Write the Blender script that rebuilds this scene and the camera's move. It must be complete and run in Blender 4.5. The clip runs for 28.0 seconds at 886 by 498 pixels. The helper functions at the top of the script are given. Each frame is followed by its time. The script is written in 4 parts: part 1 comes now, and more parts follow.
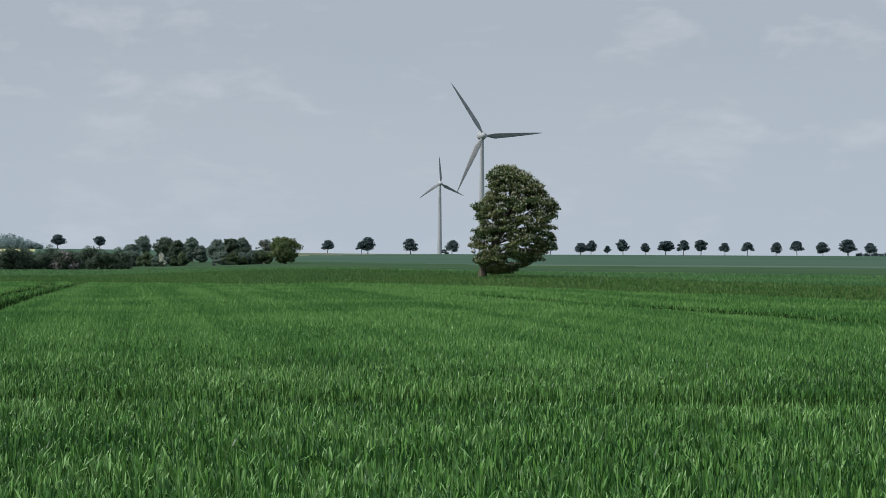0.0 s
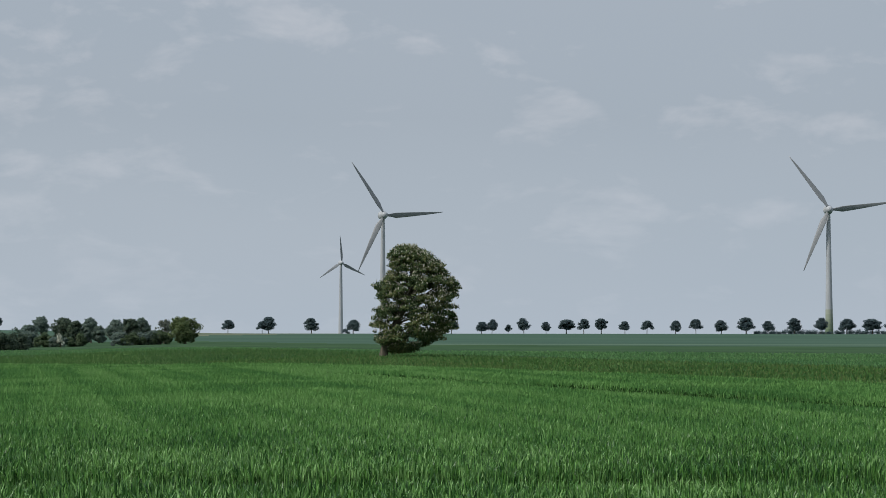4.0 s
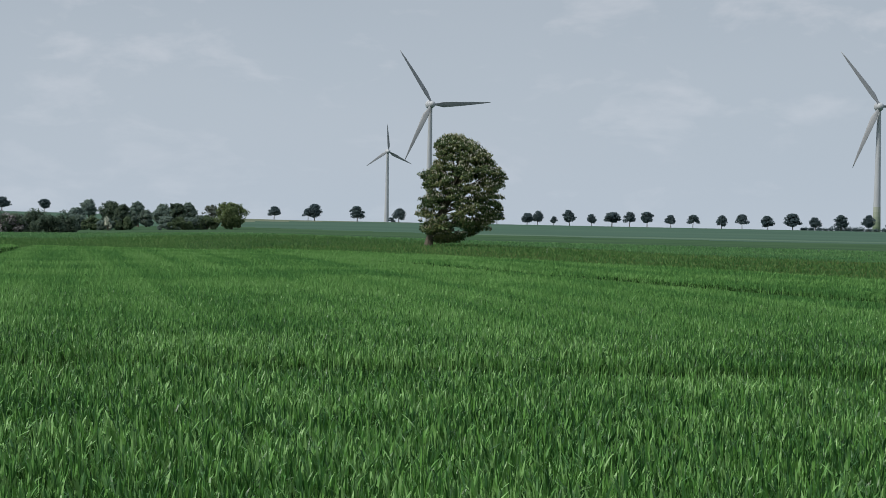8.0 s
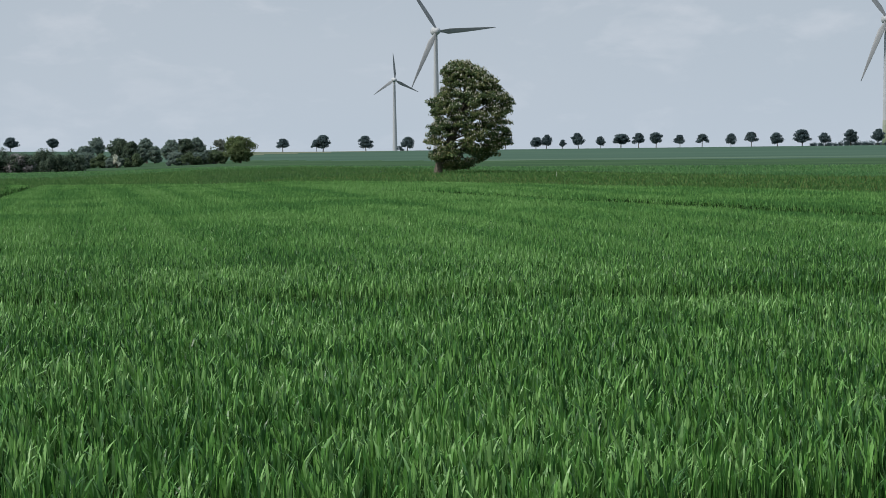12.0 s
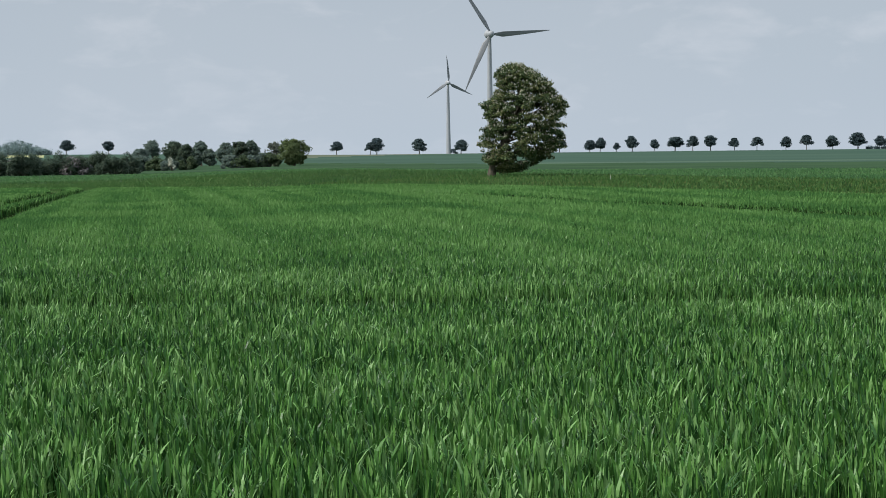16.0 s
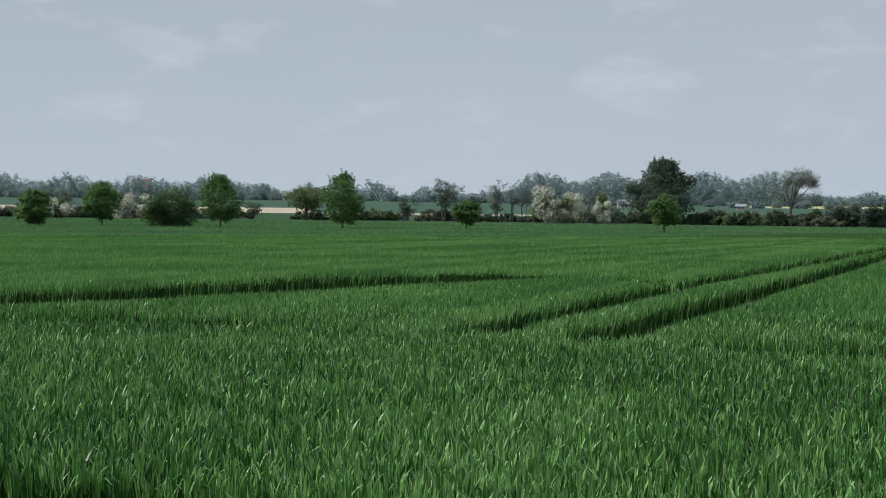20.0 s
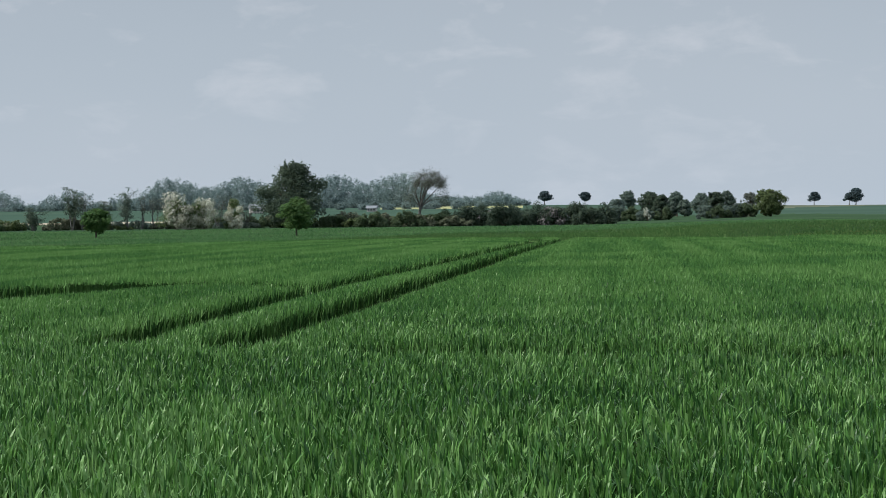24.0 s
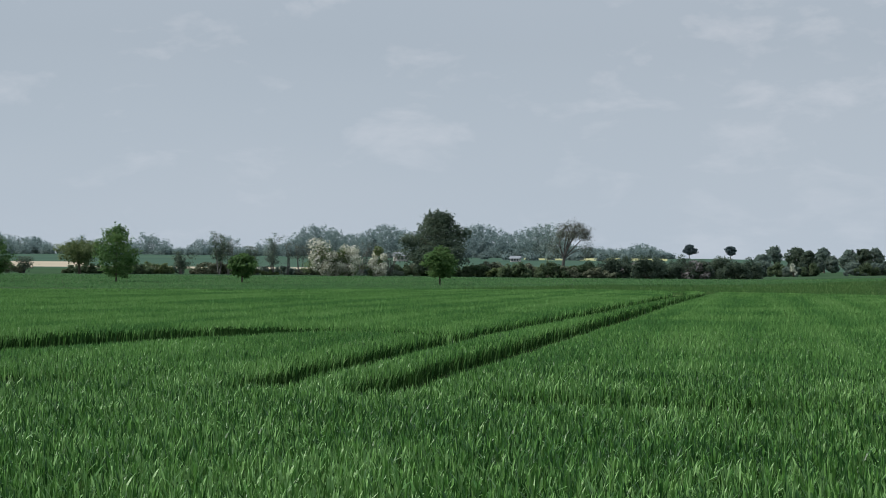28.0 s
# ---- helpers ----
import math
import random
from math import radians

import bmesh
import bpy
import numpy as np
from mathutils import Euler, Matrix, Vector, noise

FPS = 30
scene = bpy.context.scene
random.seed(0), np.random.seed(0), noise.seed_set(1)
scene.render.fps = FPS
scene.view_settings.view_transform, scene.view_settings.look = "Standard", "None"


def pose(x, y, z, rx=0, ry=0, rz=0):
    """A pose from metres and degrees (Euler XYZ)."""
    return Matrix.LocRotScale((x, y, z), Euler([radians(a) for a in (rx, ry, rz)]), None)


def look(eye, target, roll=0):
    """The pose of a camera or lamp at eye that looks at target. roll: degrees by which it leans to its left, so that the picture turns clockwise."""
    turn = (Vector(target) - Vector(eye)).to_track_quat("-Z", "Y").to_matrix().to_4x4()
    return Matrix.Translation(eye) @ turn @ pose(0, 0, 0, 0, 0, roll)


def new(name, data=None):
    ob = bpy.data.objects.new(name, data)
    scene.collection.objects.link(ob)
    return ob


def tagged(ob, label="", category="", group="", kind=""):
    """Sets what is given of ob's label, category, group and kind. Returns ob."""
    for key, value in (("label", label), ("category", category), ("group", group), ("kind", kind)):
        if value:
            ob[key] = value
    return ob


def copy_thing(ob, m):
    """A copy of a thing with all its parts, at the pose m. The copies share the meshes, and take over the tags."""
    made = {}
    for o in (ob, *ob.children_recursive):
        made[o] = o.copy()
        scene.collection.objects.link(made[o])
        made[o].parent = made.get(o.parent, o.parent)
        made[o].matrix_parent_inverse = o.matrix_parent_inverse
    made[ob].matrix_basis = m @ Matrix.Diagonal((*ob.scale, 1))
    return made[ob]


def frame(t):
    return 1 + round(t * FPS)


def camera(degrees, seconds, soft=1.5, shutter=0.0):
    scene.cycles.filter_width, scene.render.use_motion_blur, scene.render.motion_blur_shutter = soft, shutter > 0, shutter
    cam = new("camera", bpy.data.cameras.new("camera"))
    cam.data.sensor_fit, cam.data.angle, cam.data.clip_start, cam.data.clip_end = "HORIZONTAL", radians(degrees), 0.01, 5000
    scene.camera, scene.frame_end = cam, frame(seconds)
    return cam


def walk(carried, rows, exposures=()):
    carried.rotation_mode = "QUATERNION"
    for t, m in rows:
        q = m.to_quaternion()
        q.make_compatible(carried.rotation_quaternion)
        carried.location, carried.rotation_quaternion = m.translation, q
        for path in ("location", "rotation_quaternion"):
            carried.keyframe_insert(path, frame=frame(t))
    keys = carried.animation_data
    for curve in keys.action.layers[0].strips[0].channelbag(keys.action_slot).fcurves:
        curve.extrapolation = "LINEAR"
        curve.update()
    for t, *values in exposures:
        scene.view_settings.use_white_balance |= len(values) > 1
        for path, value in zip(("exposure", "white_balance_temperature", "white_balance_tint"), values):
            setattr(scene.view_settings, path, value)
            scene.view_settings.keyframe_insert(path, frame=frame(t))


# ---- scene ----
cam = camera(26.0, 28.0, 0.8)
EYE = 1.85
ROWS = [
    (0.0, 0.050, -0.270, -0.000),
    (0.5, 0.233, -0.269, -0.342),
    (1.0, 0.414, -0.155, -0.703),
    (1.5, 0.555, -0.126, -0.980),
    (2.0, 0.721, -0.105, -1.322),
    (2.5, 1.708, -0.177, -1.994),
    (4.5, 2.435, -0.026, -2.987),
    (5.0, 1.981, 0.086, -1.781),
    (5.5, 1.426, 0.543, -1.681),
    (6.0, 0.913, 0.539, -1.566),
    (6.5, 0.034, 0.344, -1.571),
    (7.0, -0.710, -0.212, -1.567),
    (7.5, -1.008, -0.843, -1.650),
    (8.0, -0.874, -1.135, -1.589),
    (8.5, -0.807, -1.238, -1.506),
    (9.0, -0.750, -0.987, -1.418),
    (9.5, -0.926, -0.456, -1.399),
    (10.0, -2.448, 1.753, -1.550),
    (10.5, -3.751, 1.290, -1.471),
    (11.0, -4.391, 1.000, -1.524),
    (11.5, -5.148, 0.764, -1.476),
    (12.0, -3.049, 0.684, -1.330),
    (12.5, -0.846, 0.680, -1.216),
    (14.5, -1.524, 0.829, 0.070),
    (15.0, -1.743, 0.820, 0.076),
    (15.5, -2.076, 0.755, 0.044),
    (16.0, -2.943, 0.657, 0.268),
    (16.5, -3.372, 0.747, 1.575),
    (17.0, -3.661, 0.876, 4.342),
    (17.5, -3.894, 1.229, 9.529),
    (18.0, -3.759, 0.011, 17.212),
    (18.5, -2.614, 0.000, 21.551),
    (19.0, -1.834, -0.135, 23.456),
    (19.5, -1.578, -0.459, 26.065),
    (20.0, -1.412, -0.668, 25.343),
    (20.5, -1.261, -0.658, 23.416),
    (21.0, -1.141, -0.654, 21.907),
    (21.5, -0.974, -0.568, 21.218),
    (22.0, -0.894, -0.230, 19.957),
    (22.5, -0.870, 0.118, 16.750),
    (24.5, -1.304, 0.672, 14.344),
    (25.0, -1.171, 0.531, 14.464),
    (25.5, -0.743, 0.557, 14.899),
    (26.0, -0.006, 0.860, 15.410),
    (26.5, 0.227, 1.049, 15.635),
    (27.0, 0.289, 0.920, 15.673),
    (27.5, 0.232, 0.410, 16.608),
    (28.0, 0.228, -0.493, 18.670),
]
walk(cam, [(t, pose(0, 0, EYE, 90 + pitch, roll, yaw)) for t, pitch, roll, yaw in ROWS],
     [(0.0, 0.03), (2.0, 0.0), (4.5, -0.08), (5.5, -0.06), (7.0, 0.05), (9.5, 0.1), (11.0, 0.3), (12.0, 0.15), (15.0, 0.08), (17.0, 0.22), (18.0, 0.12), (19.0, 0.06), (20.0, 0.08), (25.0, 0.1), (27.0, 0.07), (28.0, 0.07)])

# ---- sky and light ----
SUN_EL, SUN_AZ = 46.0, -112.0
world = bpy.data.worlds.new("sky")
scene.world = world
world.use_nodes = True
wn, wl = world.node_tree.nodes, world.node_tree.links
wn.clear()
w_out = wn.new("ShaderNodeOutputWorld")
w_bg = wn.new("ShaderNodeBackground")
w_sky = wn.new("ShaderNodeTexSky")
w_sky.sky_type, w_sky.sun_disc = "NISHITA", False
w_sky.sun_elevation, w_sky.sun_rotation = radians(SUN_EL), radians(SUN_AZ)
w_sky.air_density, w_sky.dust_density, w_sky.ozone_density = 1.0, 3.0, 1.5
w_tint = wn.new("ShaderNodeVectorMath")
w_tint.operation = "SCALE"
w_tint.inputs[3].default_value = 0.08
w_geo = wn.new("ShaderNodeTexCoord")
w_sep = wn.new("ShaderNodeSeparateXYZ")
w_add = wn.new("ShaderNodeMath")
w_add.operation, w_add.inputs[1].default_value = "ADD", 0.42
w_div = wn.new("ShaderNodeVectorMath")
w_div.operation = "DIVIDE"
w_cmb = wn.new("ShaderNodeCombineXYZ")
w_n1 = wn.new("ShaderNodeTexNoise")
w_n1.inputs["Scale"].default_value, w_n1.inputs["Detail"].default_value = 8.5, 5.0
w_n1.inputs["Roughness"].default_value, w_n1.inputs["Distortion"].default_value = 0.58, 0.25
w_r1 = wn.new("ShaderNodeValToRGB")
w_r1.color_ramp.elements[0].position, w_r1.color_ramp.elements[1].position = 0.54, 0.74
w_n2 = wn.new("ShaderNodeTexNoise")
w_n2.inputs["Scale"].default_value, w_n2.inputs["Detail"].default_value = 0.9, 4.0
w_r2 = wn.new("ShaderNodeValToRGB")
w_r2.color_ramp.elements[0].position, w_r2.color_ramp.elements[1].position = 0.3, 0.75
w_veil = wn.new("ShaderNodeMix")
w_veil.data_type = "RGBA"
w_veil.inputs[6].default_value = (0.395, 0.463, 0.54, 1)
w_veil.inputs[7].default_value = (0.45, 0.503, 0.572, 1)
w_mix = wn.new("ShaderNodeMix")
w_mix.data_type = "RGBA"
w_mix.inputs[0].default_value = 0.9
w_puff = wn.new("ShaderNodeMix")
w_puff.data_type = "RGBA"
w_puff.inputs[7].default_value = (0.60, 0.625, 0.68, 1)
w_gain = wn.new("ShaderNodeMath")
w_gain.operation, w_gain.inputs[1].default_value = "MULTIPLY", 0.72
wl.new(w_geo.outputs["Generated"], w_sep.inputs[0])
wl.new(w_sep.outputs[2], w_add.inputs[0])
for i in range(3):
    wl.new(w_add.outputs[0], w_cmb.inputs[i])
wl.new(w_geo.outputs["Generated"], w_div.inputs[0])
wl.new(w_cmb.outputs[0], w_div.inputs[1])
# flat-bottomed puffs, longer than they are high
w_flat = wn.new("ShaderNodeVectorMath")
w_flat.operation = "MULTIPLY"
w_flat.inputs[1].default_value = (1.0, 1.0, 1.4)
wl.new(w_div.outputs[0], w_flat.inputs[0])
wl.new(w_flat.outputs[0], w_n1.inputs["Vector"])
wl.new(w_div.outputs[0], w_n2.inputs["Vector"])
wl.new(w_n1.outputs[0], w_r1.inputs[0])
wl.new(w_n2.outputs[0], w_r2.inputs[0])
wl.new(w_r2.outputs[0], w_veil.inputs[0])
wl.new(w_sky.outputs[0], w_tint.inputs[0])
wl.new(w_tint.outputs[0], w_mix.inputs[6])
wl.new(w_veil.outputs[2], w_mix.inputs[7])
# the puffs thin out towards the horizon
w_high = wn.new("ShaderNodeMapRange")
w_high.inputs[1].default_value, w_high.inputs[2].default_value = 0.03, 0.15
w_high.inputs[3].default_value, w_high.inputs[4].default_value = 0.25, 1.0
wl.new(w_sep.outputs[2], w_high.inputs[0])
w_thin = wn.new("ShaderNodeMath")
w_thin.operation = "MULTIPLY"
wl.new(w_high.outputs[0], w_thin.inputs[0])
wl.new(w_r1.outputs[0], w_thin.inputs[1])
wl.new(w_thin.outputs[0], w_gain.inputs[0])
wl.new(w_gain.outputs[0], w_puff.inputs[0])
wl.new(w_mix.outputs[2], w_puff.inputs[6])
wl.new(w_puff.outputs[2], w_bg.inputs[0])
wl.new(w_bg.outputs[0], w_out.inputs[0])
# an overcast sky is about three times as bright overhead as at the horizon
w_zen = wn.new("ShaderNodeMapRange")
w_zen.inputs[1].default_value, w_zen.inputs[2].default_value = 0.17, 0.9
w_zen.inputs[3].default_value, w_zen.inputs[4].default_value = 1.0, 1.85
wl.new(w_sep.outputs[2], w_zen.inputs[0])
w_low = wn.new("ShaderNodeMapRange")
w_low.inputs[1].default_value, w_low.inputs[2].default_value = 0.0, 0.11
w_low.inputs[3].default_value, w_low.inputs[4].default_value = 1.17, 0.98
wl.new(w_sep.outputs[2], w_low.inputs[0])
w_lum = wn.new("ShaderNodeMath")
w_lum.operation = "MULTIPLY"
wl.new(w_zen.outputs[0], w_lum.inputs[0])
wl.new(w_low.outputs[0], w_lum.inputs[1])
wl.new(w_lum.outputs[0], w_bg.inputs[1])

sun = new("sun", bpy.data.lights.new("sun", "SUN"))
sun.data.energy, sun.data.angle, sun.data.color = 3.8, radians(9), (1.0, 0.96, 0.9)
sa, se = radians(SUN_AZ), radians(SUN_EL)
sun.matrix_basis = look((0, 0, 60), Vector((0, 0, 60)) - Vector((math.sin(sa) * math.cos(se), math.cos(sa) * math.cos(se), math.sin(se))))


# ---- materials ----
def material(name, stops, rough=0.6, scale=1.0, island=0.0, spec=0.3, bump=0.0, bump_scale=20.0, metal=0.0, trans=0.0, detail=5.0, stretch=(1, 1, 1), fine=0.0, fine_scale=8.0, rows=0.0):
    """Colour from world-sized noise over the stops, shifted piece by piece, with fine relief."""
    m = bpy.data.materials.new(name)
    m.use_nodes = True
    n, l = m.node_tree.nodes, m.node_tree.links
    bsdf = n["Principled BSDF"]
    bsdf.inputs["Roughness"].default_value = rough
    bsdf.inputs["Metallic"].default_value = metal
    bsdf.inputs["Specular IOR Level"].default_value = spec
    geo = n.new("ShaderNodeNewGeometry")
    mp = n.new("ShaderNodeVectorMath")
    mp.operation = "MULTIPLY"
    mp.inputs[1].default_value = stretch
    l.new(geo.outputs["Position"], mp.inputs[0])
    tex = n.new("ShaderNodeTexNoise")
    tex.inputs["Scale"].default_value, tex.inputs["Detail"].default_value = scale, detail
    l.new(mp.outputs[0], tex.inputs["Vector"])
    ramp = n.new("ShaderNodeValToRGB")
    els = ramp.color_ramp.elements
    while len(els) < len(stops):
        els.new(0.5)
    for i, c in enumerate(stops):
        els[i].position = 0.28 + 0.44 * i / max(1, len(stops) - 1)
        els[i].color = (*c, 1)
    src = tex.outputs[0]

    def added(value, amount):
        """The source shifted by a value between 0 and 1, about its middle."""
        ma = n.new("ShaderNodeMath")
        ma.operation, ma.inputs[1].default_value = "SUBTRACT", 0.5
        l.new(value, ma.inputs[0])
        mb = n.new("ShaderNodeMath")
        mb.operation, mb.inputs[1].default_value = "MULTIPLY_ADD", amount
        l.new(ma.outputs[0], mb.inputs[0])
        l.new(src, mb.inputs[2])
        return mb.outputs[0]

    if fine:
        t3 = n.new("ShaderNodeTexNoise")
        t3.inputs["Scale"].default_value, t3.inputs["Detail"].default_value = fine_scale, 2
        l.new(geo.outputs["Position"], t3.inputs["Vector"])
        src = added(t3.outputs[0], fine)
    if rows:
        # streaks along the drill rows
        uv = n.new("ShaderNodeCombineXYZ")
        for k, axis in enumerate(((0.9 * math.cos(radians(9)), 0.9 * math.sin(radians(9)), 0), (-0.02 * math.sin(radians(9)), 0.02 * math.cos(radians(9)), 0))):
            dot = n.new("ShaderNodeVectorMath")
            dot.operation, dot.inputs[1].default_value = "DOT_PRODUCT", axis
            l.new(geo.outputs["Position"], dot.inputs[0])
            l.new(dot.outputs["Value"], uv.inputs[k])
        t4 = n.new("ShaderNodeTexNoise")
        t4.inputs["Scale"].default_value, t4.inputs["Detail"].default_value = 1.0, 3
        l.new(uv.outputs[0], t4.inputs["Vector"])
        src = added(t4.outputs[0], rows)
    if island:
        src = added(geo.outputs["Random Per Island"], island)
    l.new(src, ramp.inputs[0])
    l.new(ramp.outputs[0], bsdf.inputs["Base Color"])
    if bump:
        t2 = n.new("ShaderNodeTexNoise")
        t2.inputs["Scale"].default_value, t2.inputs["Detail"].default_value = bump_scale, 4
        l.new(mp.outputs[0], t2.inputs["Vector"])
        bp = n.new("ShaderNodeBump")
        bp.inputs["Strength"].default_value, bp.inputs["Distance"].default_value = min(1.0, bump), 0.1
        l.new(t2.outputs[0], bp.inputs["Height"])
        l.new(bp.outputs[0], bsdf.inputs["Normal"])
    if trans:
        tr = n.new("ShaderNodeBsdfTranslucent")
        l.new(ramp.outputs[0], tr.inputs[0])
        mx = n.new("ShaderNodeMixShader")
        mx.inputs[0].default_value = trans
        l.new(bsdf.outputs[0], mx.inputs[1])
        l.new(tr.outputs[0], mx.inputs[2])
        l.new(mx.outputs[0], n["Material Output"].inputs[0])
    return m


M_SOIL = material("field_soil", [(0.02, 0.024, 0.011), (0.02, 0.036, 0.012), (0.028, 0.042, 0.015)], 0.9, 1.5, bump=0.8, bump_scale=12, spec=0.0)
M_WHEAT = material("wheat_leaf", [(0.0242, 0.0819, 0.0189), (0.0504, 0.147, 0.0284), (0.0882, 0.216, 0.042), (0.166, 0.313, 0.101)], 0.4, 0.3, island=0.6, spec=0.23, trans=0.16, fine=0.5, fine_scale=7.0, rows=0.3)
# darkened copy of the wheat colour: shade under the canopy is painted in
M_WHEAT_SHADED = material("wheat_stem_shaded", [(0.014, 0.043, 0.010), (0.023, 0.061, 0.014), (0.033, 0.077, 0.019)], 0.7, 0.6, island=0.5, spec=0.05, trans=0.1)
M_WHEAT_FAR = material("wheat_leaf_dense", [(0.058, 0.156, 0.042), (0.080, 0.202, 0.052), (0.112, 0.250, 0.064), (0.142, 0.286, 0.086)], 0.6, 0.16, island=0.35, spec=0.08, trans=0.28, fine=0.4, fine_scale=2.2, rows=1.15)
M_LOWCROP = material("barley_leaf", [(0.068, 0.165, 0.064), (0.090, 0.200, 0.072), (0.116, 0.232, 0.086)], 0.7, 0.06, island=0.4, spec=0.05, trans=0.35)
M_VERGE = material("verge_grass", [(0.05, 0.12, 0.022), (0.095, 0.20, 0.028), (0.145, 0.27, 0.04), (0.21, 0.29, 0.075)], 0.6, 1.2, island=0.7, trans=0.3)
M_TUFT = material("seeding_grass", [(0.056, 0.132, 0.034), (0.070, 0.146, 0.038), (0.090, 0.152, 0.046), (0.112, 0.150, 0.056)], 0.7, 0.12, island=0.5, spec=0.05, trans=0.35)
M_ROUGH = material("rough_grass", [(0.050, 0.118, 0.036), (0.066, 0.138, 0.042), (0.088, 0.152, 0.052)], 0.7, 0.08, island=0.5, spec=0.05, trans=0.3, fine=0.4, fine_scale=0.4)
M_FIELD = material("crop_far", [(0.03, 0.058, 0.028), (0.039, 0.072, 0.033), (0.048, 0.085, 0.038)], 0.8, 0.07, stretch=(0.5, 1, 1), bump=1.0, bump_scale=3.0, detail=8, spec=0.0)
M_MEADOW = material("rough_meadow", [(0.0489, 0.103, 0.0345), (0.0661, 0.126, 0.0403), (0.092, 0.138, 0.0489)], 0.85, 0.09, stretch=(0.6, 1, 1), bump=1.0, bump_scale=2.0, detail=8, spec=0.0)
# the next two fields carry haze as a teal tint, stronger in the farther
M_FIELD_HAZED = material("far_field_hazed", [(0.0453, 0.0808, 0.0611), (0.0532, 0.0924, 0.069), (0.0611, 0.1, 0.073)], 0.85, 0.012, bump=0.6, bump_scale=1.0, detail=8, spec=0.0)
M_MIXED = material("mid_field_hazed", [(0.0296, 0.0574, 0.0331), (0.04, 0.0748, 0.04), (0.0487, 0.087, 0.0452)], 0.85, 0.05, bump=0.8, bump_scale=1.5, detail=8, spec=0.0)
M_PALE = material("dry_track", [(0.0702, 0.11, 0.0792), (0.081, 0.122, 0.0864)], 0.9, 0.05, spec=0.0)
M_FALLOW = material("fallow_field", [(0.10, 0.12, 0.084), (0.122, 0.138, 0.098)], 0.9, 0.01, detail=8, spec=0.0)
M_RAPE = material("rapeseed_bloom", [(0.237, 0.256, 0.138), (0.362, 0.356, 0.188)], 0.8, 0.03, spec=0.0, fine=0.8, fine_scale=0.15)
M_STUBBLE = material("sandy_field", [(0.30, 0.265, 0.20), (0.40, 0.35, 0.27)], 0.9, 0.03, spec=0.0)
M_BARK = material("bark", [(0.045, 0.04, 0.03), (0.085, 0.075, 0.055), (0.12, 0.105, 0.08)], 0.9, 6.0, bump=0.8, bump_scale=15, stretch=(1, 1, 0.25))
M_GREYBARK = material("grey_bark", [(0.0625, 0.0625, 0.0575), (0.106, 0.106, 0.0975), (0.144, 0.141, 0.131)], 0.9, 5.0, bump=0.6, bump_scale=15, stretch=(1, 1, 0.25))
M_CHESTNUT = material("chestnut_leaf", [(0.0372, 0.067, 0.0288), (0.0632, 0.1, 0.0372), (0.0977, 0.133, 0.0484), (0.149, 0.153, 0.0651)], 0.55, 0.5, island=0.5, spec=0.2, trans=0.25)
M_CANDLE = material("chestnut_blossom", [(0.364, 0.342, 0.243), (0.607, 0.574, 0.453)], 0.7, 4.0, island=0.7)
# ridge foliage: leaf green lightened and blued, so haze sits in the colour
M_AVENUE = material("avenue_leaf_hazed", [(0.072, 0.11, 0.124), (0.084, 0.123, 0.133), (0.096, 0.135, 0.137)], 0.7, 0.2, island=0.5, spec=0.15, trans=0.58)
M_HEDGE = material("hedge_leaf", [(0.0717, 0.113, 0.0635), (0.0966, 0.143, 0.0772), (0.124, 0.168, 0.0883)], 0.65, 0.15, island=0.6, spec=0.15, trans=0.58)
# leaves paler and bluer than real foliage: haze painted into the base colour
M_COPSE = material("copse_leaf_hazed", [(0.131, 0.184, 0.166), (0.154, 0.208, 0.178), (0.178, 0.232, 0.178)], 0.65, 0.1, island=0.6, spec=0.15, trans=0.58)
M_BUSH = material("bush_leaf", [(0.054, 0.102, 0.0432), (0.072, 0.13, 0.0504), (0.0984, 0.156, 0.06)], 0.6, 0.4, island=0.6, spec=0.15, trans=0.58)
M_OLIVE = material("olive_leaf", [(0.0834, 0.121, 0.0536), (0.125, 0.172, 0.0716), (0.167, 0.208, 0.0894)], 0.65, 0.3, island=0.6, spec=0.15, trans=0.58)
M_YOUNG = material("young_leaf", [(0.065, 0.137, 0.0468), (0.091, 0.182, 0.0598), (0.13, 0.221, 0.0728)], 0.6, 0.4, island=0.5, spec=0.15, trans=0.58)
M_DARK = material("dark_leaf", [(0.0624, 0.0964, 0.0726), (0.0816, 0.119, 0.0816), (0.102, 0.138, 0.0907)], 0.6, 0.3, island=0.6, spec=0.15, trans=0.58)
M_BLOSSOM = material("hawthorn_blossom", [(0.43, 0.445, 0.343), (0.595, 0.587, 0.494), (0.737, 0.729, 0.646)], 0.7, 0.6, island=0.8, spec=0.15, trans=0.3)
M_LILAC = material("lilac_blossom", [(0.18, 0.165, 0.16), (0.25, 0.235, 0.24)], 0.7, 0.6, island=0.6, spec=0.15, trans=0.3)
M_BROWN = material("bronze_leaf", [(0.0997, 0.116, 0.0735), (0.123, 0.137, 0.0893), (0.142, 0.163, 0.105)], 0.7, 0.4, island=0.6, spec=0.15, trans=0.3)
M_TWIG = material("sparse_leaf", [(0.102, 0.118, 0.096), (0.126, 0.146, 0.118), (0.15, 0.175, 0.138)], 0.7, 0.4, island=0.6, spec=0.1, trans=0.3)
# far woods: the haze of distance is mixed into this pale blue-green
M_WOOD = material("distant_leaf_hazed", [(0.165, 0.23, 0.235), (0.18, 0.245, 0.24), (0.20, 0.26, 0.245)], 0.9, 0.03, island=0.15, spec=0.0, trans=0.5)
M_TURBINE = material("turbine_paint", [(0.303, 0.318, 0.333), (0.339, 0.354, 0.369)], 0.45, 0.15)
